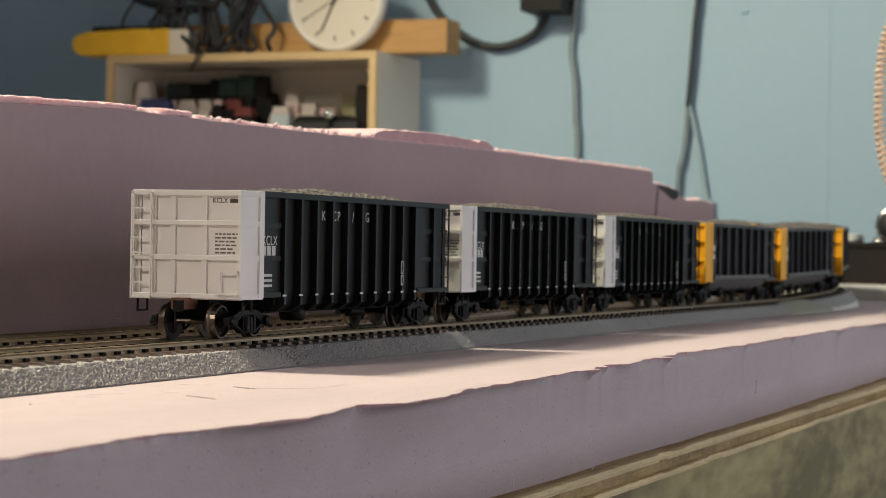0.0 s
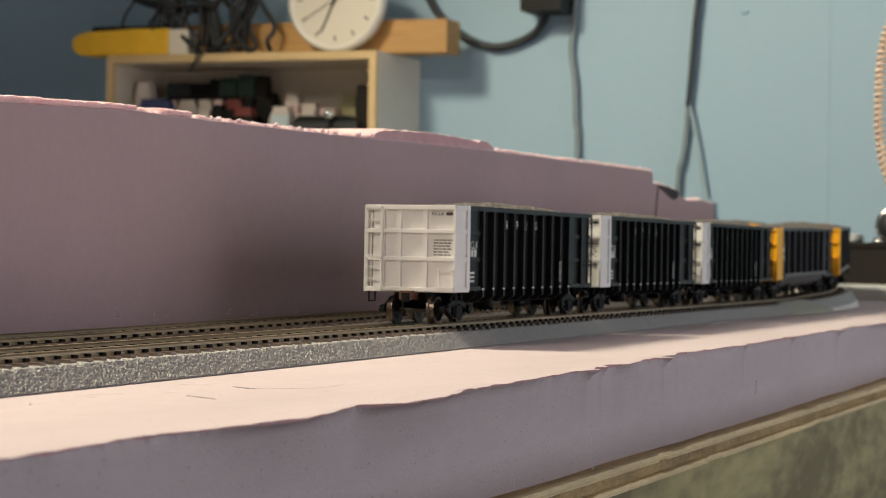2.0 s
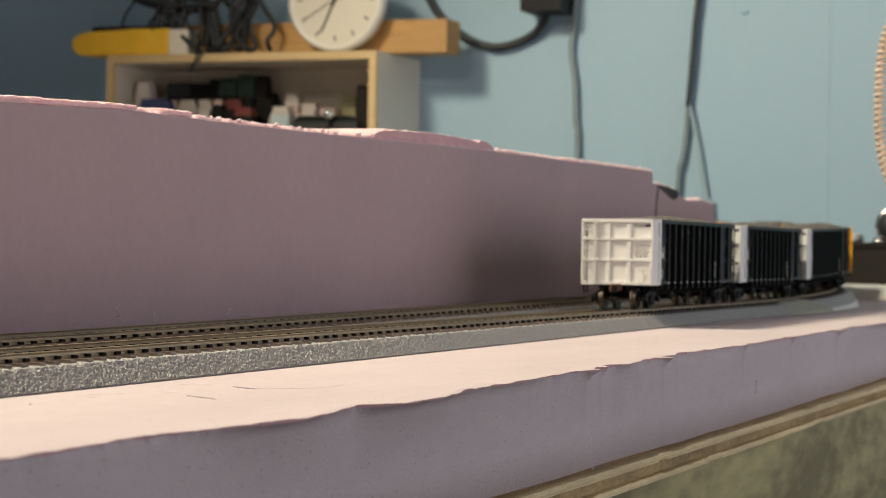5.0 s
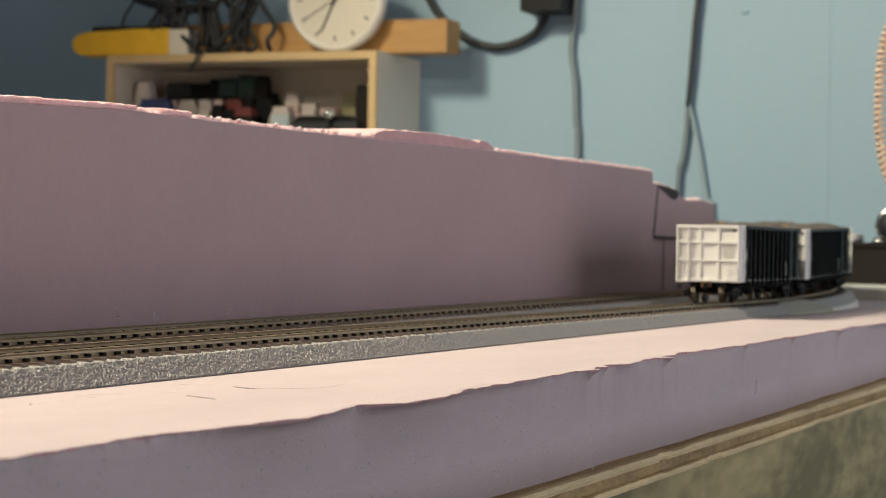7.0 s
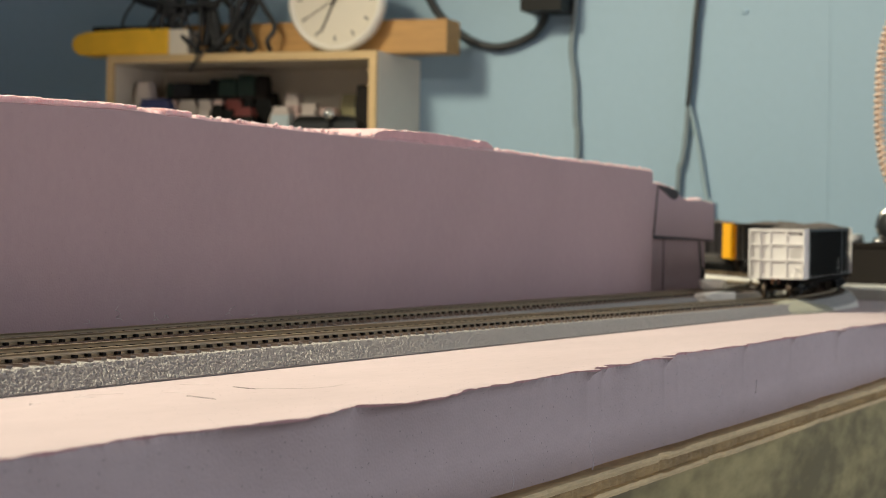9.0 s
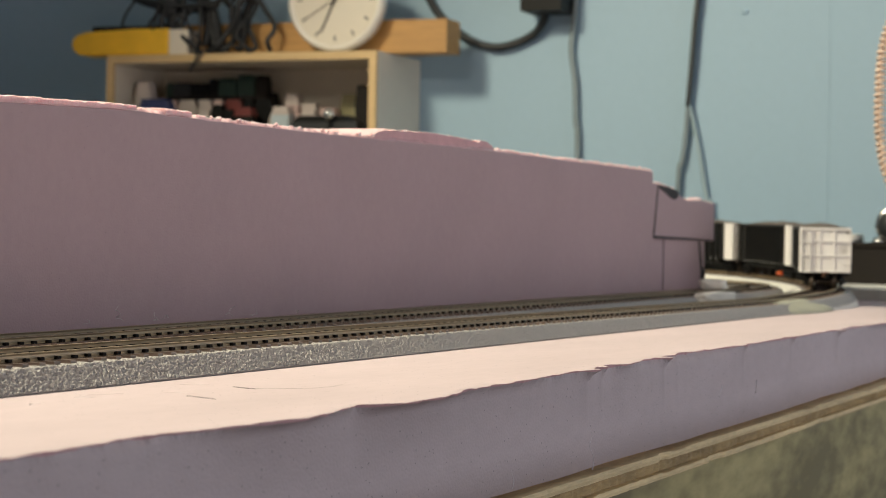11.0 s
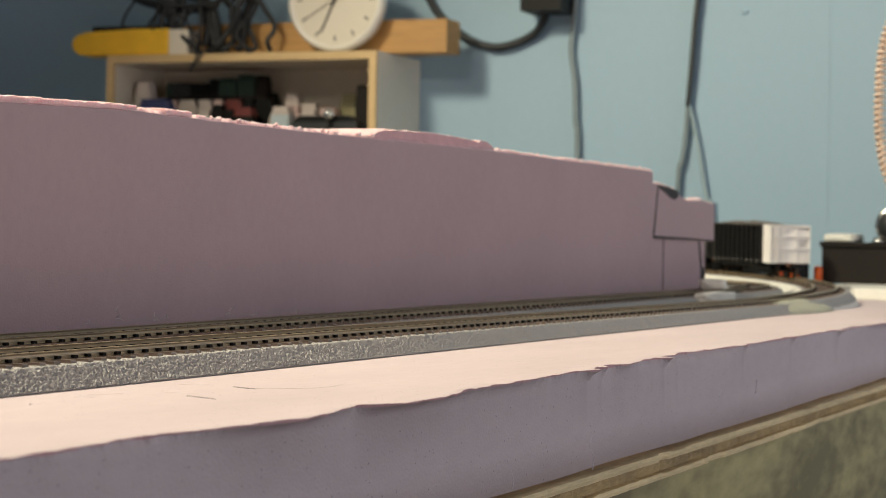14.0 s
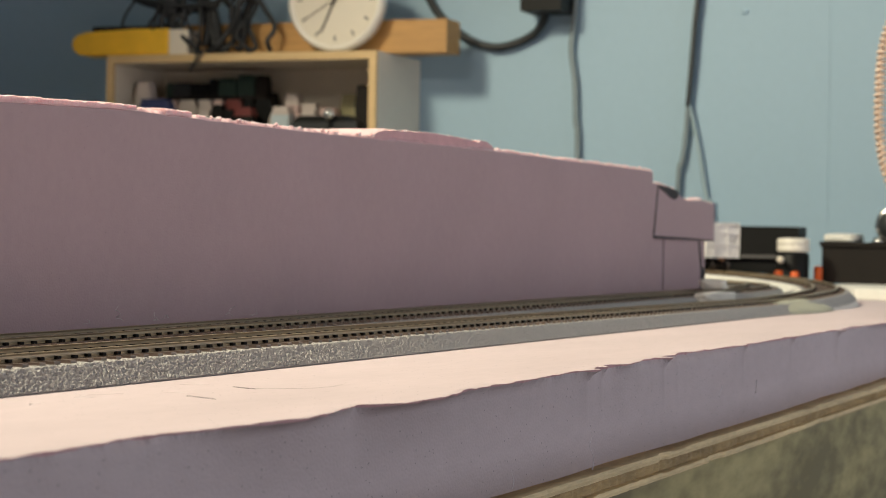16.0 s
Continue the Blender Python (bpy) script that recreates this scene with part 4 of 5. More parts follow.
# ---- behind the track ----
def lump(name, x, y, sx, sy, sz, label, seed, mat_=None, z=None, turn=0.0):
    """A broken piece of foam: a rounded block with an uneven surface."""
    bm = bmesh.new()
    bmesh.ops.create_cube(bm, size=1.0)
    bmesh.ops.subdivide_edges(bm, edges=bm.edges[:], cuts=7, use_grid_fill=True)
    for v in bm.verts:
        c = v.co * 2
        r = (abs(c.x) ** 5 + abs(c.y) ** 5 + abs(c.z) ** 5) ** 0.2
        c = c / max(r, 1e-6) * (1 + 0.10 * noise.noise(c * 1.6 + Vector((seed, 0, 0))) + 0.05 * noise.noise(c * 5 + Vector((0, seed, 0))))
        v.co = Vector((c.x * sx / 2, c.y * sy / 2, max(0.0, (c.z + 0.9) * sz / 2)))
    bm.transform(Matrix.Rotation(turn, 4, "Z"))
    ob = thing(name, bm, mat_ or M_WHITEFOAM, label, "foam scrap", smooth=True)
    ob.location = (x, y, FOAM_Z if z is None else z)
    return ob


def back_of_table():
    bm = bmesh.new()
    prism(bm, [(1.83, 0.030), (1.78, -0.065), (2.34, -0.085), (2.34, 0.10), (2.02, 0.085)], 2, FOAM_Z, 0.0015)
    thing("white_foam_sheet", bm, M_WHITEFOAM, "white foam sheet lying on the pink base", "foam board", bevel=0.0015)
    lump("foam_piece", 1.338, 0.0280, 0.062, 0.0115, 0.0078, "broken piece of white foam lying between the two tracks", 1.0, z=-0.0028, turn=-0.06)
    lump("foam_piece", 1.418, 0.050, 0.034, 0.018, 0.0075, "small lump of white foam on the inner track", 4.0, z=0.0046, turn=0.3)
    lump("foam_piece", 1.78, 0.178, 0.05, 0.03, 0.018, "broken piece of white foam beside the curve", 7.0, turn=0.5)
    bm = bmesh.new()
    rows = []
    for i in range(41):
        u = i / 40
        x = 1.318 + 0.150 * u
        swell = math.sin(math.pi * u) ** 0.5
        row = []
        for j in range(11):
            w = j / 10
            y = -0.0125 - (0.0085 + 0.0105 * swell) * w + 0.0012 * uneven(x, 60, 3.0) * w
            z = FOAM_Z + (0.0062 + 0.0022 * swell) * (1 - w) ** 0.8 + 0.0007 * swell * noise.noise(Vector((x * 90, y * 160, 5.0)))
            row.append(bm.verts.new((x, y, max(FOAM_Z - 0.0004, z - (0.0004 if j == 10 else 0)))))
        row.append(bm.verts.new((x, -0.0125, FOAM_Z - 0.0004)))
        rows.append(row)
    for p, q in zip(rows, rows[1:]):
        for i in range(12):
            bm.faces.new((p[i], q[i], q[(i + 1) % 12], p[(i + 1) % 12]))
    bm.faces.new(rows[0])
    bm.faces.new(rows[-1][::-1])
    bmesh.ops.recalc_face_normals(bm, faces=bm.faces)
    thing("plaster_patch", bm, M_PLASTER, "grey-white plaster smeared against the roadbed where the incline begins", "plaster", smooth=True)
    # long dark box with a pale lid lying on it
    b = empty("dark_box", "long dark brown box on the white foam sheet", "box")
    part("body", boxm(((2.10, -0.0600, 0.0015), (2.19, 0.1120, 0.0385))), M_DARKBOX, b, bevel=0.002)
    part("lid", boxm(((2.097, -0.0620, 0.0385), (2.193, 0.1140, 0.0425))), M_DARKBOX, b, bevel=0.001)
    lump("pale_pad", 2.13, 0.096, 0.05, 0.034, 0.009, "flat pale pad on top of the dark box", 2.0, z=0.0425)
    # round dark lamp head with a bright rim
    k = empty("lamp_head", "round black lamp head with a chrome rim on the dark box", "lamp")
    bm = bmesh.new()
    lathe(bm, [(0.004, -0.018), (0.014, -0.015), (0.0175, -0.004), (0.0175, 0.010), (0.012, 0.016), (0.004, 0.018)], 0, 24, (2.13, 0.045, 0.0600))
    part("shell", bm, M_RUBBER, k, smooth=True)
    bm = bmesh.new()
    lathe(bm, [(0.0165, -0.008), (0.0190, -0.007), (0.0190, -0.003), (0.0165, -0.002)], 0, 28, (2.13, 0.045, 0.0600))
    part("rim", bm, M_CHROME, k, "worn chrome rim", smooth=True)
    bm = bmesh.new()
    lathe(bm, [(0.008, 0.0425), (0.006, 0.046), (0.005, 0.048)], 2, 16, (2.125, 0.060, 0.0))
    part("foot", bm, M_CHROME, k, "chrome foot", smooth=True)
    # coiled beige cord that hangs in a bow
    line = smooth_line([(1.90, -0.020, 0.290), (1.90, 0.003, 0.2558), (1.90, 0.0117, 0.2410), (1.90, 0.0188, 0.2212), (1.90, 0.0219, 0.2013), (1.90, 0.0230, 0.1737), (1.90, 0.0231, 0.1537), (1.90, 0.0218, 0.1337), (1.90, 0.0191, 0.1162), (1.90, 0.0150, 0.1012), (1.91, 0.0081, 0.084), (1.95, -0.004, 0.065), (2.03, -0.010, 0.051), (2.11, -0.012, 0.0465)], 8)
    coil, a = [], 0.0
    for p, q in zip(line, line[1:]):
        d = (q - p)
        n = max(2, int(d.length / 0.0006))
        u = d.normalized().orthogonal().normalized()
        w = d.normalized().cross(Vector((0, 1, 0))).normalized()
        u = w.cross(d.normalized()).normalized()
        for i in range(n):
            coil.append(p + d * (i / n) + 0.0036 * (math.cos(a) * u + math.sin(a) * w))
            a += 2 * math.pi * (d.length / n) / 0.0054
    bm = bmesh.new()
    tube(bm, coil, 0.0017, 6)
    thing("coiled_cord", bm, M_BEIGE, "coiled beige cord hanging in a bow", "cord", smooth=True)
    # parked black car, jar, small orange caps
    c = empty("parked_car", "black parked model freight car behind the curve", "model train car")
    part("body", boxm(((2.13, 0.141, 0.0285), (2.165, 0.245, 0.0575))), M_DARKER, c, bevel=0.001)
    part("sill", boxm(((2.128, 0.141, 0.0255), (2.167, 0.245, 0.0285))), M_SILL, c, "grey sill", bevel=0.0005)
    part("underframe", boxm(((2.135, 0.144, 0.010), (2.160, 0.241, 0.0255))), M_DARKER, c)
    for y in (0.155, 0.17, 0.215, 0.23):
        bm = bmesh.new()
        lathe(bm, [(0.0052, -0.003), (0.0060, -0.002), (0.0052, 0.003)], 0, 20, (2.130, y, 0.0065))
        part("wheel", bm, M_WHEEL, c)
    part("siding_track", boxm(((2.12, 0.120, FOAM_Z), (2.175, 0.245, 0.0010))), M_ROADBED, c)
    j = empty("jar", "small black jar with a cream lid", "jar")
    bm = bmesh.new()
    lathe(bm, [(0.0150, FOAM_Z), (0.0155, 0.0), (0.0155, 0.029), (0.0130, 0.032)], 2, 24, (2.07, 0.1342, 0))
    part("body", bm, M_DARKER, j, smooth=True)
    bm = bmesh.new()
    lathe(bm, [(0.0150, 0.032), (0.0158, 0.033), (0.0158, 0.0375), (0.0150, 0.0380), (0.0158, 0.0388), (0.0158, 0.0440), (0.0140, 0.0455)], 2, 24, (2.07, 0.1342, 0))
    part("lid", bm, M_CLOCKRIM, j, "cream ridged lid", smooth=True)
    bm = bmesh.new()
    lathe(bm, [(0.0030, -0.003), (0.0036, 0.0), (0.0028, 0.004)], 0, 16, (2.046, 0.1415, 0.0243))
    part("label_disc", bm, M_CLOCK, j, "small round pale disc", smooth=True)
    for x, y, z in ((2.045, 0.1430, 0.0070), (2.045, 0.1270, 0.0065), (2.09, 0.1134, 0.0115)):
        bm = bmesh.new()
        lathe(bm, [(0.0038, FOAM_Z), (0.0044, z + 0.002), (0.0038, z + 0.006), (0.0018, z + 0.007)], 2, 16, (x, y, 0))
        thing("orange_cap", bm, M_ORANGE, "small orange bottle cap standing on the foam", "cap", "orange caps", smooth=True)


# ---- on the wall ----
SHELF_X, SHELF_TOP = 2.547, 0.286


def wall_shelf():
    x0, x1, y0, y1, z0, z1, t = SHELF_X, WALL_X, 0.786, 1.1865, 0.150, SHELF_TOP, 0.0105
    s = empty("wall_shelf", "white box shelf with pine front edges, filled with models", "shelf")
    s.location = (x1, (y0 + y1) / 2, z0)
    inv = Matrix.Translation((-x1, -(y0 + y1) / 2, -z0))

    def p(name, a, b, mat_, label="", bevel=0.0008):
        bm = boxm((a, b))
        bm.transform(inv)
        part(name, bm, mat_, s, label, bevel=bevel)
    e = 0.006
    p("top_board", (x0 + e, y0, z1 - t), (x1, y1, z1), M_SHELF)
    p("bottom_board", (x0 + e, y0, z0), (x1, y1, z0 + t), M_SHELF)
    p("side_board", (x0 + e, y0, z0 + t), (x1, y0 + t, z1 - t), M_SHELF)
    p("side_board", (x0 + e, y1 - t, z0 + t), (x1, y1, z1 - t), M_SHELF)
    p("back_board", (x1 - 0.006, y0 + t, z0 + t), (x1, y1 - t, z1 - t), M_SHELF)
    p("front_edge", (x0, y0, z1 - t), (x0 + e, y1, z1), M_PINELIGHT, "pale pine front edge")
    p("front_edge", (x0, y0, z0), (x0 + e, y1, z0 + t), M_PINELIGHT, "pale pine front edge")
    p("front_edge", (x0, y0, z0 + t), (x0 + e, y0 + t, z1 - t), M_PINELIGHT, "pale pine front edge")
    p("front_edge", (x0, y1 - t, z0 + t), (x0 + e, y1, z1 - t), M_PINELIGHT, "pale pine front edge")


def model_on_shelf(name, y, w, h, mat_, roof, label, z=0.1605, x=2.60, d=0.045):
    """A small model: body, sloped cab or roof, wheels."""
    m = empty(name, label, "model vehicle", "models on the shelf")
    m.location = (x, y, z)
    bm = bmesh.new()
    prism(bm, [(-w / 2, 0.006), (w / 2, 0.006), (w / 2, h * 0.55), (w * 0.28, h * 0.62), (w * 0.18, h), (-w * 0.30, h), (-w * 0.42, h * 0.6), (-w / 2, h * 0.55)], 0, -d / 2, d / 2)
    part("body", bm, mat_, m, bevel=0.002)
    part("roof", boxm(((-d / 2 - 0.001, -w * 0.28, h), (d / 2 + 0.001, w * 0.16, h + 0.003))), roof, m, bevel=0.001)
    for k in (-0.3, 0.3):
        bm = bmesh.new()
        lathe(bm, [(0.004, -d / 2 - 0.002), (0.007, -d / 2 - 0.001), (0.007, d / 2 + 0.001), (0.004, d / 2 + 0.002)], 0, 16, (0, k * w, 0.007))
        part("wheel", bm, M_RUBBER, m, smooth=True)
    return m


M_PINKCARD = material("pinkish_card", (0.60, 0.44, 0.41), 0.7, vary=0.1, scale=30, fine=300, bump=0.1, depth=0.0003)
M_ICE = material("pale_blue_plastic", (0.45, 0.53, 0.57), 0.5, vary=0.1, scale=30, fine=300, bump=0.1, depth=0.0003)
M_OLIVE = material("olive_plastic", (0.30, 0.27, 0.14), 0.5, vary=0.1, scale=30, fine=300, bump=0.1, depth=0.0003)


def small_box(y, w, h, x, tone, tone2, word, z=0.1605):
    """A small model freight car or carton: body with a lighter or darker top and a frame below."""
    m = empty("shelf_model", word + " small model standing in the row on the shelf", "model", "models on the shelf")
    m.location = (x, y, z)
    part("frame", boxm(((-0.009, -w / 2, 0.0), (0.009, w / 2, 0.005))), M_DARKBOX, m, bevel=0.0008)
    part("body", boxm(((-0.010, -w / 2, 0.005), (0.010, w / 2, h * 0.8))), tone, m, bevel=0.0015)
    bm = bmesh.new()
    prism(bm, [(-w / 2, h * 0.8), (w / 2, h * 0.8), (w * 0.40, h), (-w * 0.36, h)], 0, -0.0095, 0.0095)
    part("top", bm, tone2, m, bevel=0.001)


def shelf_contents():
    model_on_shelf("model_car", 1.121, 0.086, 0.063, M_NAVY, M_NAVY, "dark blue model car at the front of the shelf", x=2.562, d=0.018)
    small_box(0.8635, 0.094, 0.042, 2.566, M_RUBBER, M_DARKER, "black")
    rng = random.Random(21)
    dark = (("black", M_RUBBER), ("dark brown", M_DARKBOX), ("black", M_DARKER), ("dark green", M_DKGREEN))
    mixed = (("dull red", M_REDTOY), ("dark brown", M_DARKBOX), ("pale", M_CARD), ("black", M_DARKER))
    pale = (("pale pink", M_PINKCARD), ("pale", M_CARD), ("pale pink", M_PINKCARD), ("pale", M_CARD))
    # stretches of the rows: from, to, depth, base, height, tones
    for y0, y1, x, z, h, tones in ((1.050, 1.172, 2.640, 0.1605, 0.070, pale), (0.985, 1.140, 2.640, 0.2320, 0.031, dark), (0.975, 1.050, 2.640, 0.1605, 0.070, mixed),
                                   (0.985, 1.075, 2.600, 0.1605, 0.058, mixed), (0.968, 1.015, 2.668, 0.1605, 0.088, dark), (0.895, 0.968, 2.610, 0.1605, 0.066, pale),
                                   (0.880, 0.960, 2.645, 0.1605, 0.074, pale), (1.145, 1.172, 2.605, 0.1605, 0.088, pale)):
        y = y0
        while y < y1 - 0.006:
            w = min(rng.uniform(0.014, 0.034), y1 - y)
            word, tone = tones[rng.randrange(4)]
            small_box(y + w / 2, w - 0.0015, h if h == 0.070 else h * rng.uniform(0.72, 1.08), x, tone, tone if h == 0.031 else tones[rng.randrange(4)][1], word, z if z < 0.2 else 0.1605 + 0.0702)
            y += w
    small_box(0.938, 0.026, 0.056, 2.588, M_ICE, M_CARD, "pale blue")
    small_box(0.872, 0.030, 0.078, 2.670, M_OLIVE, M_OLIVE, "olive")
    small_box(0.8295, 0.026, 0.086, 2.620, M_DARKBOX, M_DARKBOX, "dark brown")
    bm = bmesh.new()
    lathe(bm, [(0.002, -0.006), (0.006, -0.005), (0.0075, 0.0), (0.006, 0.004)], 0, 20, (2.548, 0.852, 0.2035))
    lens = thing("round_headlight", bm, M_GLASS_LENS, "bright round lamp lens in front of the black locomotive", "lamp", smooth=True)
    part("bracket", boxm(((2.5475, 0.8505, 0.1605), (2.5515, 0.8535, 0.1985))), M_DARKER, lens)


def shelf_top_things():
    z = SHELF_TOP + 0.0005
    # clock
    c = empty("clock", "round cream clock with dark pointers on the shelf", "clock")
    c.location = (2.568, 0.852, z + 0.0690)
    bm = bmesh.new()
    lathe(bm, [(0.057, 0.012), (0.0670, 0.010), (0.0690, 0.0), (0.0670, -0.009), (0.0630, -0.011), (0.0605, -0.0085), (0.0605, -0.004)], 0, 64)
    part("case", bm, M_CLOCKRIM, c, smooth=True)
    bm = bmesh.new()
    lathe(bm, [(0.0607, -0.003), (0.0607, -0.0065)], 0, 64)
    part("face", bm, M_CLOCK, c)
    for k in range(12):
        bm = boxm(((-0.0072, -0.0013, 0.048), (-0.0060, 0.0013, 0.055)))
        bm.transform(Matrix.Rotation(math.radians(30 * k), 4, "X"))
        part("hour_mark", bm, M_HAND, c)
    for length, width, deg in ((0.036, 0.0036, 28), (0.048, 0.0026, 205)):
        bm = boxm(((-0.0082, -width / 2, -0.010), (-0.0070, width / 2, length)))
        bm.transform(Matrix.Rotation(math.radians(deg), 4, "X"))
        part("pointer", bm, M_HAND, c, "dark clock pointer")
    bm = boxm(((-0.0092, -0.0005, -0.014), (-0.0085, 0.0005, 0.052)))
    bm.transform(Matrix.Rotation(math.radians(240), 4, "X"))
    part("second_pointer", bm, M_HAND, c, "thin pointer")
    # plank
    bm = boxm(((2.592, 0.706, z), (2.640, 1.150, z + 0.0435)))
    thing("wood_plank", bm, M_PINE, "orange-brown wooden plank lying on the shelf", "plank", bevel=0.0015)
    # yellow tool
    t = empty("yellow_tool", "yellow plastic tool case with a dark top on the shelf", "tool")
    bm = bmesh.new()
    prism(bm, [(1.095, z), (1.226, z), (1.236, z + 0.002), (1.243, z + 0.008), (1.246, z + 0.016), (1.244, z + 0.024), (1.237, z + 0.030), (1.225, z + 0.033), (1.150, z + 0.036), (1.095, z + 0.036)], 0, 2.552, 2.590)
    part("body", bm, M_YTOOL, t, bevel=0.003)
    part("nose", boxm(((2.554, 1.066, z), (2.588, 1.0945, z + 0.034))), M_CLOCK, t, "pale cream end", bevel=0.006)
    part("grip", boxm(((2.556, 1.10, z + 0.0342), (2.586, 1.215, z + 0.040))), M_DARKBOX, t, "dark top", bevel=0.003)


def cable(name, pts, r, mat_, label, parent=None):
    bm = bmesh.new()
    tube(bm, smooth_line(pts, 8), r, 10)
    if parent is None:
        return thing(name, bm, mat_, label, "cable", smooth=True)
    return part(name, bm, mat_, parent, label, smooth=True)


def cables():
    x = 2.690
    b = empty("cable_bundle", "tangle of black cables hanging over the shelf", "cable")
    X = 2.575
    for pts, r in ((((X, 1.21, 0.45), (X, 1.17, 0.375), (X, 1.10, 0.350), (X, 1.055, 0.345), (X + 0.01, 1.045, 0.291)), 0.007),
                   (((X, 1.14, 0.45), (X, 1.085, 0.38), (X, 1.045, 0.355), (X, 1.035, 0.330), (X + 0.005, 1.030, 0.292)), 0.009),
                   (((X, 1.07, 0.45), (X, 1.060, 0.375), (X, 1.045, 0.345), (X, 1.050, 0.300)), 0.008),
                   (((X, 0.955, 0.45), (X, 0.975, 0.375), (X, 0.992, 0.335), (X, 0.995, 0.294)), 0.007),
                   (((X, 1.035, 0.45), (X, 1.025, 0.370), (X, 1.000, 0.340), (X, 0.990, 0.318), (X, 1.00, 0.292)), 0.006),
                   (((X - 0.02, 1.20, 0.375), (X - 0.02, 1.13, 0.362), (X - 0.02, 1.08, 0.352), (X - 0.02, 1.02, 0.358), (X - 0.02, 0.97, 0.39)), 0.004),
                   (((X - 0.03, 1.060, 0.320), (X - 0.035, 1.045, 0.285), (X - 0.035, 1.055, 0.262), (X - 0.03, 1.035, 0.292)), 0.0018)):
        cable("cable", pts, r * 0.75, M_RUBBER, "", b)
    rng = random.Random(8)
    for i in range(24):
        y = rng.uniform(0.98, 1.13)
        pts = [(X - 0.012, y + rng.uniform(-0.05, 0.06), 0.43)]
        for z in (0.385, 0.350, 0.325, 0.300):
            y += rng.uniform(-0.022, 0.022)
            pts.append((X - 0.012 + rng.uniform(-0.01, 0.012), y, z + rng.uniform(-0.008, 0.008)))
        pts.append((X - 0.005, y + rng.uniform(-0.02, 0.02), 0.291))
        cable("cable", pts, rng.uniform(0.0016, 0.0046), M_RUBBER, "", b)
    a = empty("power_adapter", "black power adapter with yellow marks plugged high on the wall", "adapter")
    bm = boxm(((2.640, 0.566, 0.343), (2.700, 0.622, 0.46)))
    part("body", bm, M_DARKER, a, bevel=0.018)
    part("stripe", boxm(((2.6385, 0.5725, 0.362), (2.6405, 0.586, 0.45))), M_YTOOL, a, "yellow stripe")
    cable("cord", ((x - 0.02, 0.597, 0.350), (x - 0.01, 0.603, 0.333), (x, 0.625, 0.314), (x, 0.667, 0.301), (x, 0.705, 0.309), (x, 0.735, 0.329), (x, 0.765, 0.360), (x, 0.79, 0.42), (x, 0.80, 0.50)), 0.0055, M_RUBBER, "thick black cord", a)
    cable("hanging_cable", ((2.692, 0.558, 0.60), (2.692, 0.560, 0.40), (2.692, 0.563, 0.345), (2.692, 0.567, 0.296), (2.692, 0.561, 0.250), (2.692, 0.559, 0.20), (2.692, 0.556, 0.15), (2.692, 0.556, -0.2)), 0.0040, M_GREYCABLE, "grey cable hanging down the blue wall")
    f = empty("forked_cable", "dark cable that forks in two on the blue wall", "cable")
    cable("cable_stem", ((2.690, 0.388, 0.60), (2.690, 0.394, 0.40), (2.690, 0.400, 0.320), (2.690, 0.404, 0.26), (2.690, 0.4065, 0.215)), 0.0040, M_GREYCABLE, "dark grey twin cable", f)
    cable("cable_stem", ((2.686, 0.386, 0.60), (2.686, 0.392, 0.40), (2.686, 0.398, 0.320), (2.686, 0.4025, 0.26), (2.686, 0.4065, 0.22)), 0.0028, M_RUBBER, "black cable", f)
    cable("cable_branch", ((2.688, 0.4060, 0.222), (2.690, 0.4090, 0.1818), (2.690, 0.4135, 0.1452), (2.690, 0.4185, 0.1122), (2.690, 0.428, -0.2)), 0.0034, M_GREYCABLE, "", f)
    cable("cable_branch", ((2.690, 0.4050, 0.222), (2.692, 0.3965, 0.1850), (2.692, 0.3890, 0.1500), (2.692, 0.3850, 0.1250), (2.692, 0.3790, 0.0950), (2.692, 0.3727, 0.070), (2.692, 0.370, -0.2)), 0.0030, M_PALECABLE, "", f)
    bm = bmesh.new()
    lathe(bm, [(0.001, -0.002), (0.0042, -0.001), (0.0042, 0.003)], 0, 12, (2.698, 0.336, 0.342))
    thing("wall_screw", bm, M_WALL, "small painted screw head in the blue wall", "screw")


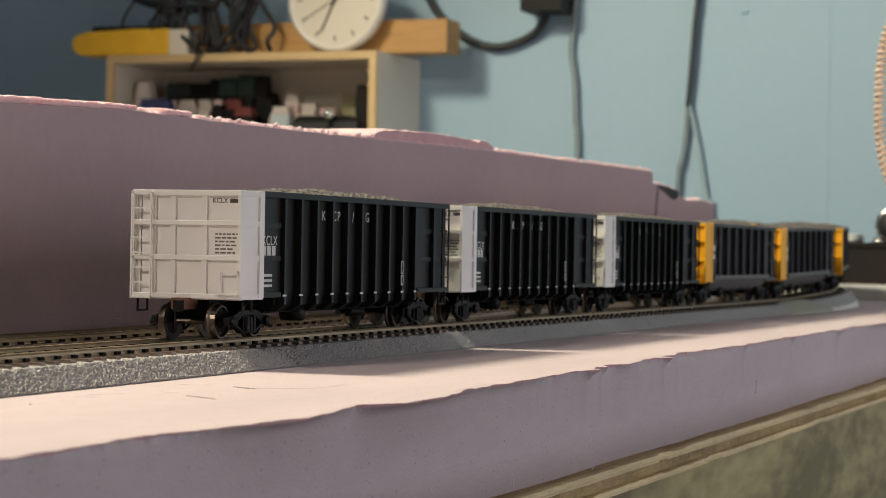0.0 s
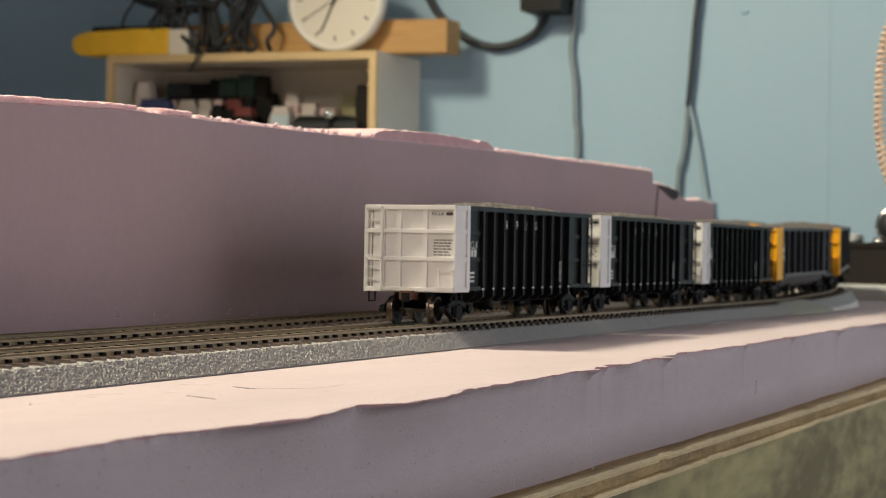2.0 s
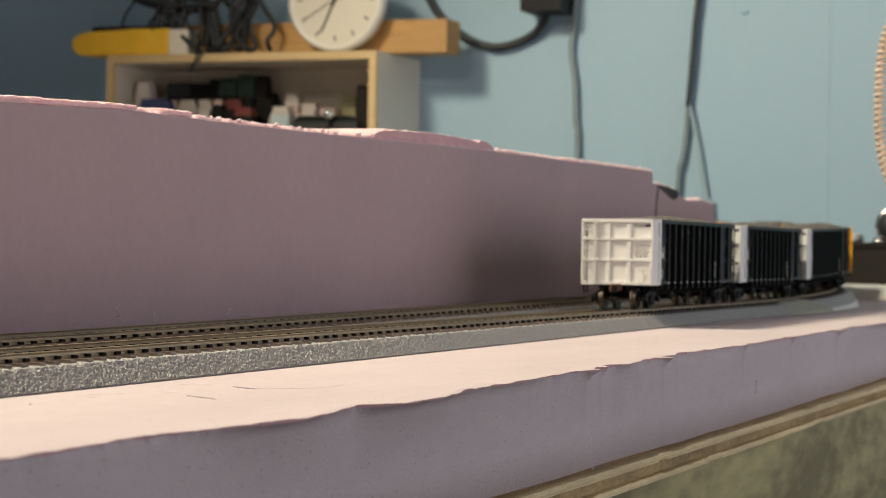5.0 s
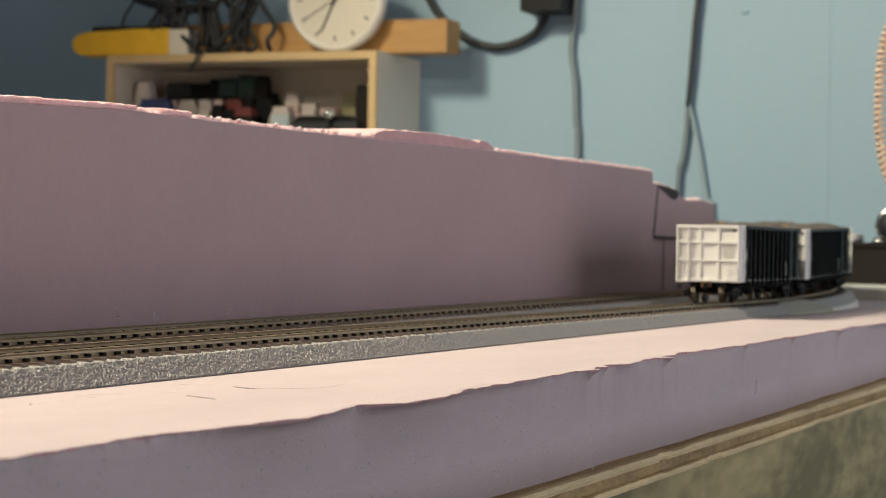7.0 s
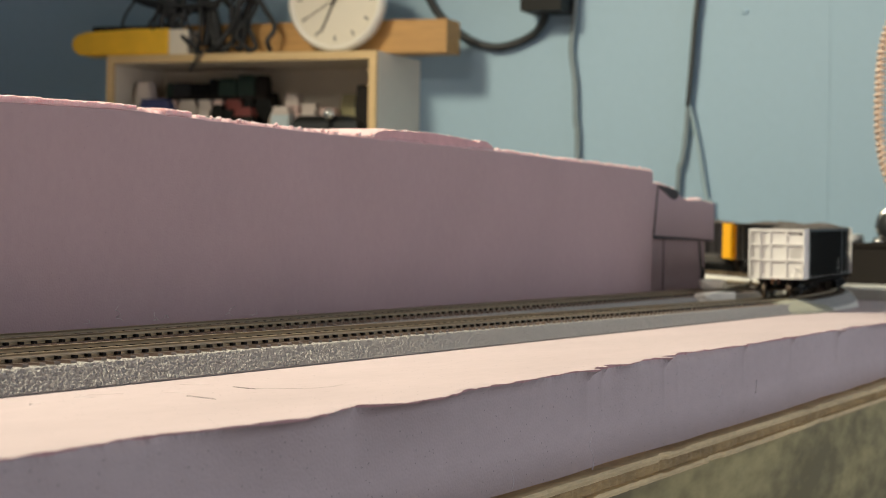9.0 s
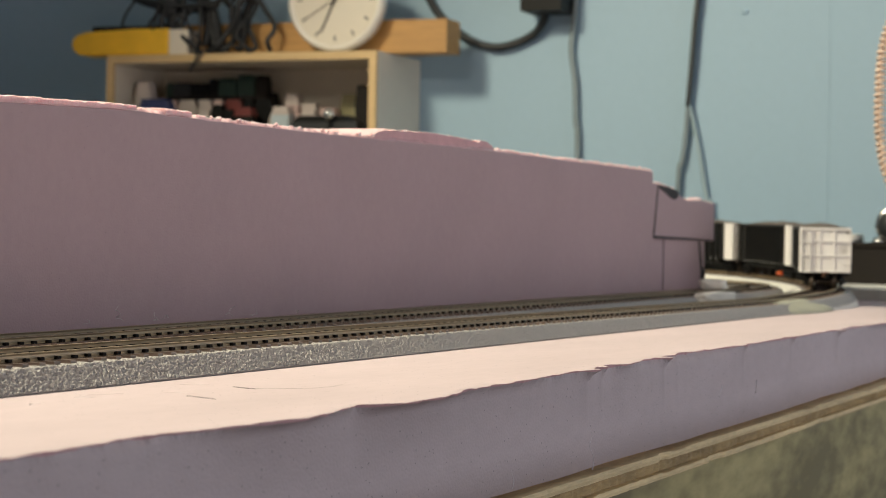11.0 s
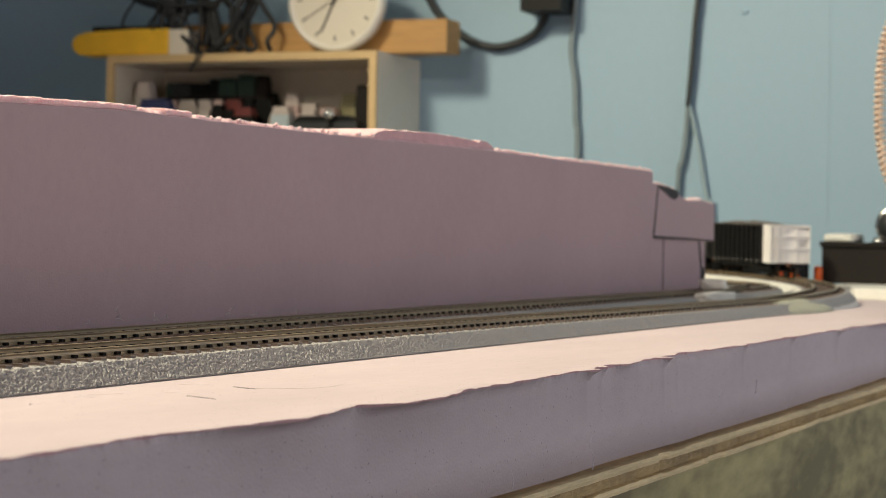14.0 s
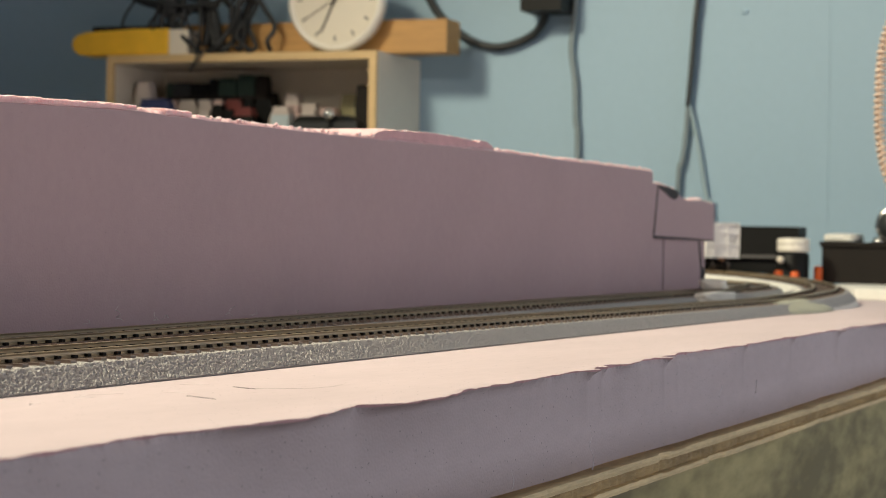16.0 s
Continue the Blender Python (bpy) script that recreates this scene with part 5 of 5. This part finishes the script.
def fine_litter():
    """Knife slits, hairs and fluff on the foam."""
    rng = random.Random(3)
    for pts in (((0.5968, -0.0271), (0.6040, -0.0270), (0.6148, -0.0302)), ((0.6528, -0.0269), (0.6578, -0.0301), (0.6556, -0.0336), (0.6601, -0.0376), (0.6591, -0.0415)), ((0.5797, -0.0340), (0.5823, -0.0375), (0.5815, -0.0400)),
                ((0.8310, -0.0233), (0.8290, -0.0250), (0.8258, -0.0275)), ((0.8915, -0.0244), (0.8905, -0.0275), (0.8898, -0.0301)), ((0.6326, -0.0198), (0.6340, -0.0215), (0.6367, -0.0233))):
        bm = bmesh.new()
        tube(bm, smooth_line([(x, face_line(x), z) for x, z in pts], 8), 0.00026, 6)
        thing("foam_scratch", bm, M_PALE, "pale curved scratch in the front of the foam", "scratch", "scratches in the foam")
    slits = (((0.4688, -0.0559), (0.4625, -0.0673)), ((0.5059, -0.0498), (0.5013, -0.0587)), ((0.4562, -0.0345), (0.4668, -0.0392)), ((0.4778, -0.0440), (0.4775, -0.0543)), ((0.5058, -0.0342), (0.5090, -0.0425)), ((0.4234, -0.0392), (0.4280, -0.0397)), ((0.4480, -0.0360), (0.4530, -0.0395)))
    for k, (p, q) in enumerate(slits):
        mid = (Vector(p) + Vector(q)) / 2
        d = Vector(q) - Vector(p)
        l, w = d.length, (0.00022 if k < 2 else 0.00045)
        bm = bmesh.new()
        prism(bm, [(-l / 2, 0.0), (-l * 0.1, -w), (l / 2, 0.0), (l * 0.15, w)], 2, -0.0003, 0.00012 if k < 2 else 0.00006)
        ob = thing("knife_slit", bm, M_MARKER if k < 2 else M_PALE, "thin knife slit in the pink foam", "scratch", "knife slits")
        ob.matrix_basis = pose(mid.x, mid.y, FOAM_Z, 0, 0, math.degrees(math.atan2(d.y, d.x)))
    hairs = (((0.4975, -0.0571, FOAM_Z + 0.0003), (0.5079, -0.0716, FOAM_Z + 0.0004), (0.5274, -0.0718, FOAM_Z + 0.0003), (0.5413, -0.0668, FOAM_Z + 0.0003)),)
    for h in hairs:
        bm = bmesh.new()
        tube(bm, smooth_line(h, 8), 0.00003, 5)
        thing("hair", bm, M_INK, "stray dark hair on the pink foam", "hair")
    for x, y, s in ((0.560, 0.058, 0.7), (0.640, 0.060, 1.1), (0.660, 0.060, 0.9), (0.668, 0.061, 0.6), (0.725, 0.062, 1.0), (0.735, 0.060, 0.7), (0.783, 0.062, 1.0), (0.61, 0.058, 0.5)):
        bm = bmesh.new()
        pts = [Vector((x, y, 0.0022))]
        for i in range(6):
            pts.append(pts[-1] + Vector((rng.uniform(-0.0022, 0.0026), rng.uniform(-0.002, 0.002), rng.uniform(-0.0007, 0.0014))) * s)
        for q in pts[1:]:
            q.z = max(0.0024, q.z)
        tube(bm, smooth_line(pts, 6), 0.00007, 4)
        thing("fluff", bm, M_WHITE, "curl of pale fluff caught on the rail", "fluff", "fluff on the track")


def motions():
    """The train rolls away along the straight, round the curve and up the incline."""
    for i, car in enumerate(CARS):
        at = [o.matrix_basis.translation.x for o in parts_of(car)[0]]
        rows, trucks_rows = [], ([], [])
        n = 64
        for k in range(n + 1):
            t = 16.0 * k / n
            s = float(np.interp(t, RUN_T, RUN_S)) + offset(i)
            m, yaw = car_pose(s)
            rows.append((t, m))
            for j in (0, 1):
                trucks_rows[j].append((t, pose(at[j], 0, 0, 0, 0, math.degrees(track(s + at[j])[2] - yaw))))
        walk(car, rows)
        trucks, wheels = parts_of(car)
        for j in (0, 1):
            walk(trucks[j], trucks_rows[j])
            for w in wheels[j]:
                x = w.matrix_basis.translation.x
                turn = []
                for k in range(241):
                    t = k / 15.0
                    a = (float(np.interp(t, RUN_T, RUN_S)) - RUN_S[0]) / WHEEL_R
                    turn.append((t, pose(x, 0, WHEEL_R, 0, math.degrees(a), 0)))
                walk(w, turn)


room()
TABLE = table()
foam_base()
hill()
torn_sheet("foam_scrap", 0.42, 0.690, HILL_Y - 0.0005, HILL_Y + 0.03, lambda x: hill_top(x) - 0.0003, 0.0004, 0.0019, 3.0, "thin torn strip of pale pink foam")
torn_sheet("foam_scrap", 0.712, 0.732, HILL_Y - 0.0005, HILL_Y + 0.015, lambda x: hill_top(x) - 0.0003, 0.0, 0.0022, 8.0, "small pale chip of pink foam")
torn_sheet("foam_scrap", 0.913, 1.078, HILL_Y + 0.0012, HILL_Y + 0.05, lambda x: hill_top(x) + 0.0004, 0.0022, 0.0030, 14.0, "bowed pink offcut of foam lying on the hill", [M_PINKCUT, M_PINKRAW])
portal_block()
roadbeds()
track_line("main_track", 0.0, False, "nickel-silver model track on dark brown ties", 3.7)
track_line("inner_track", TRACK_GAP, True, "inner nickel-silver model track on dark brown ties", 3.2)
back_of_table()
wall_shelf()
shelf_contents()
shelf_top_things()
cables()
fine_litter()
CARS = build_train()
motions()
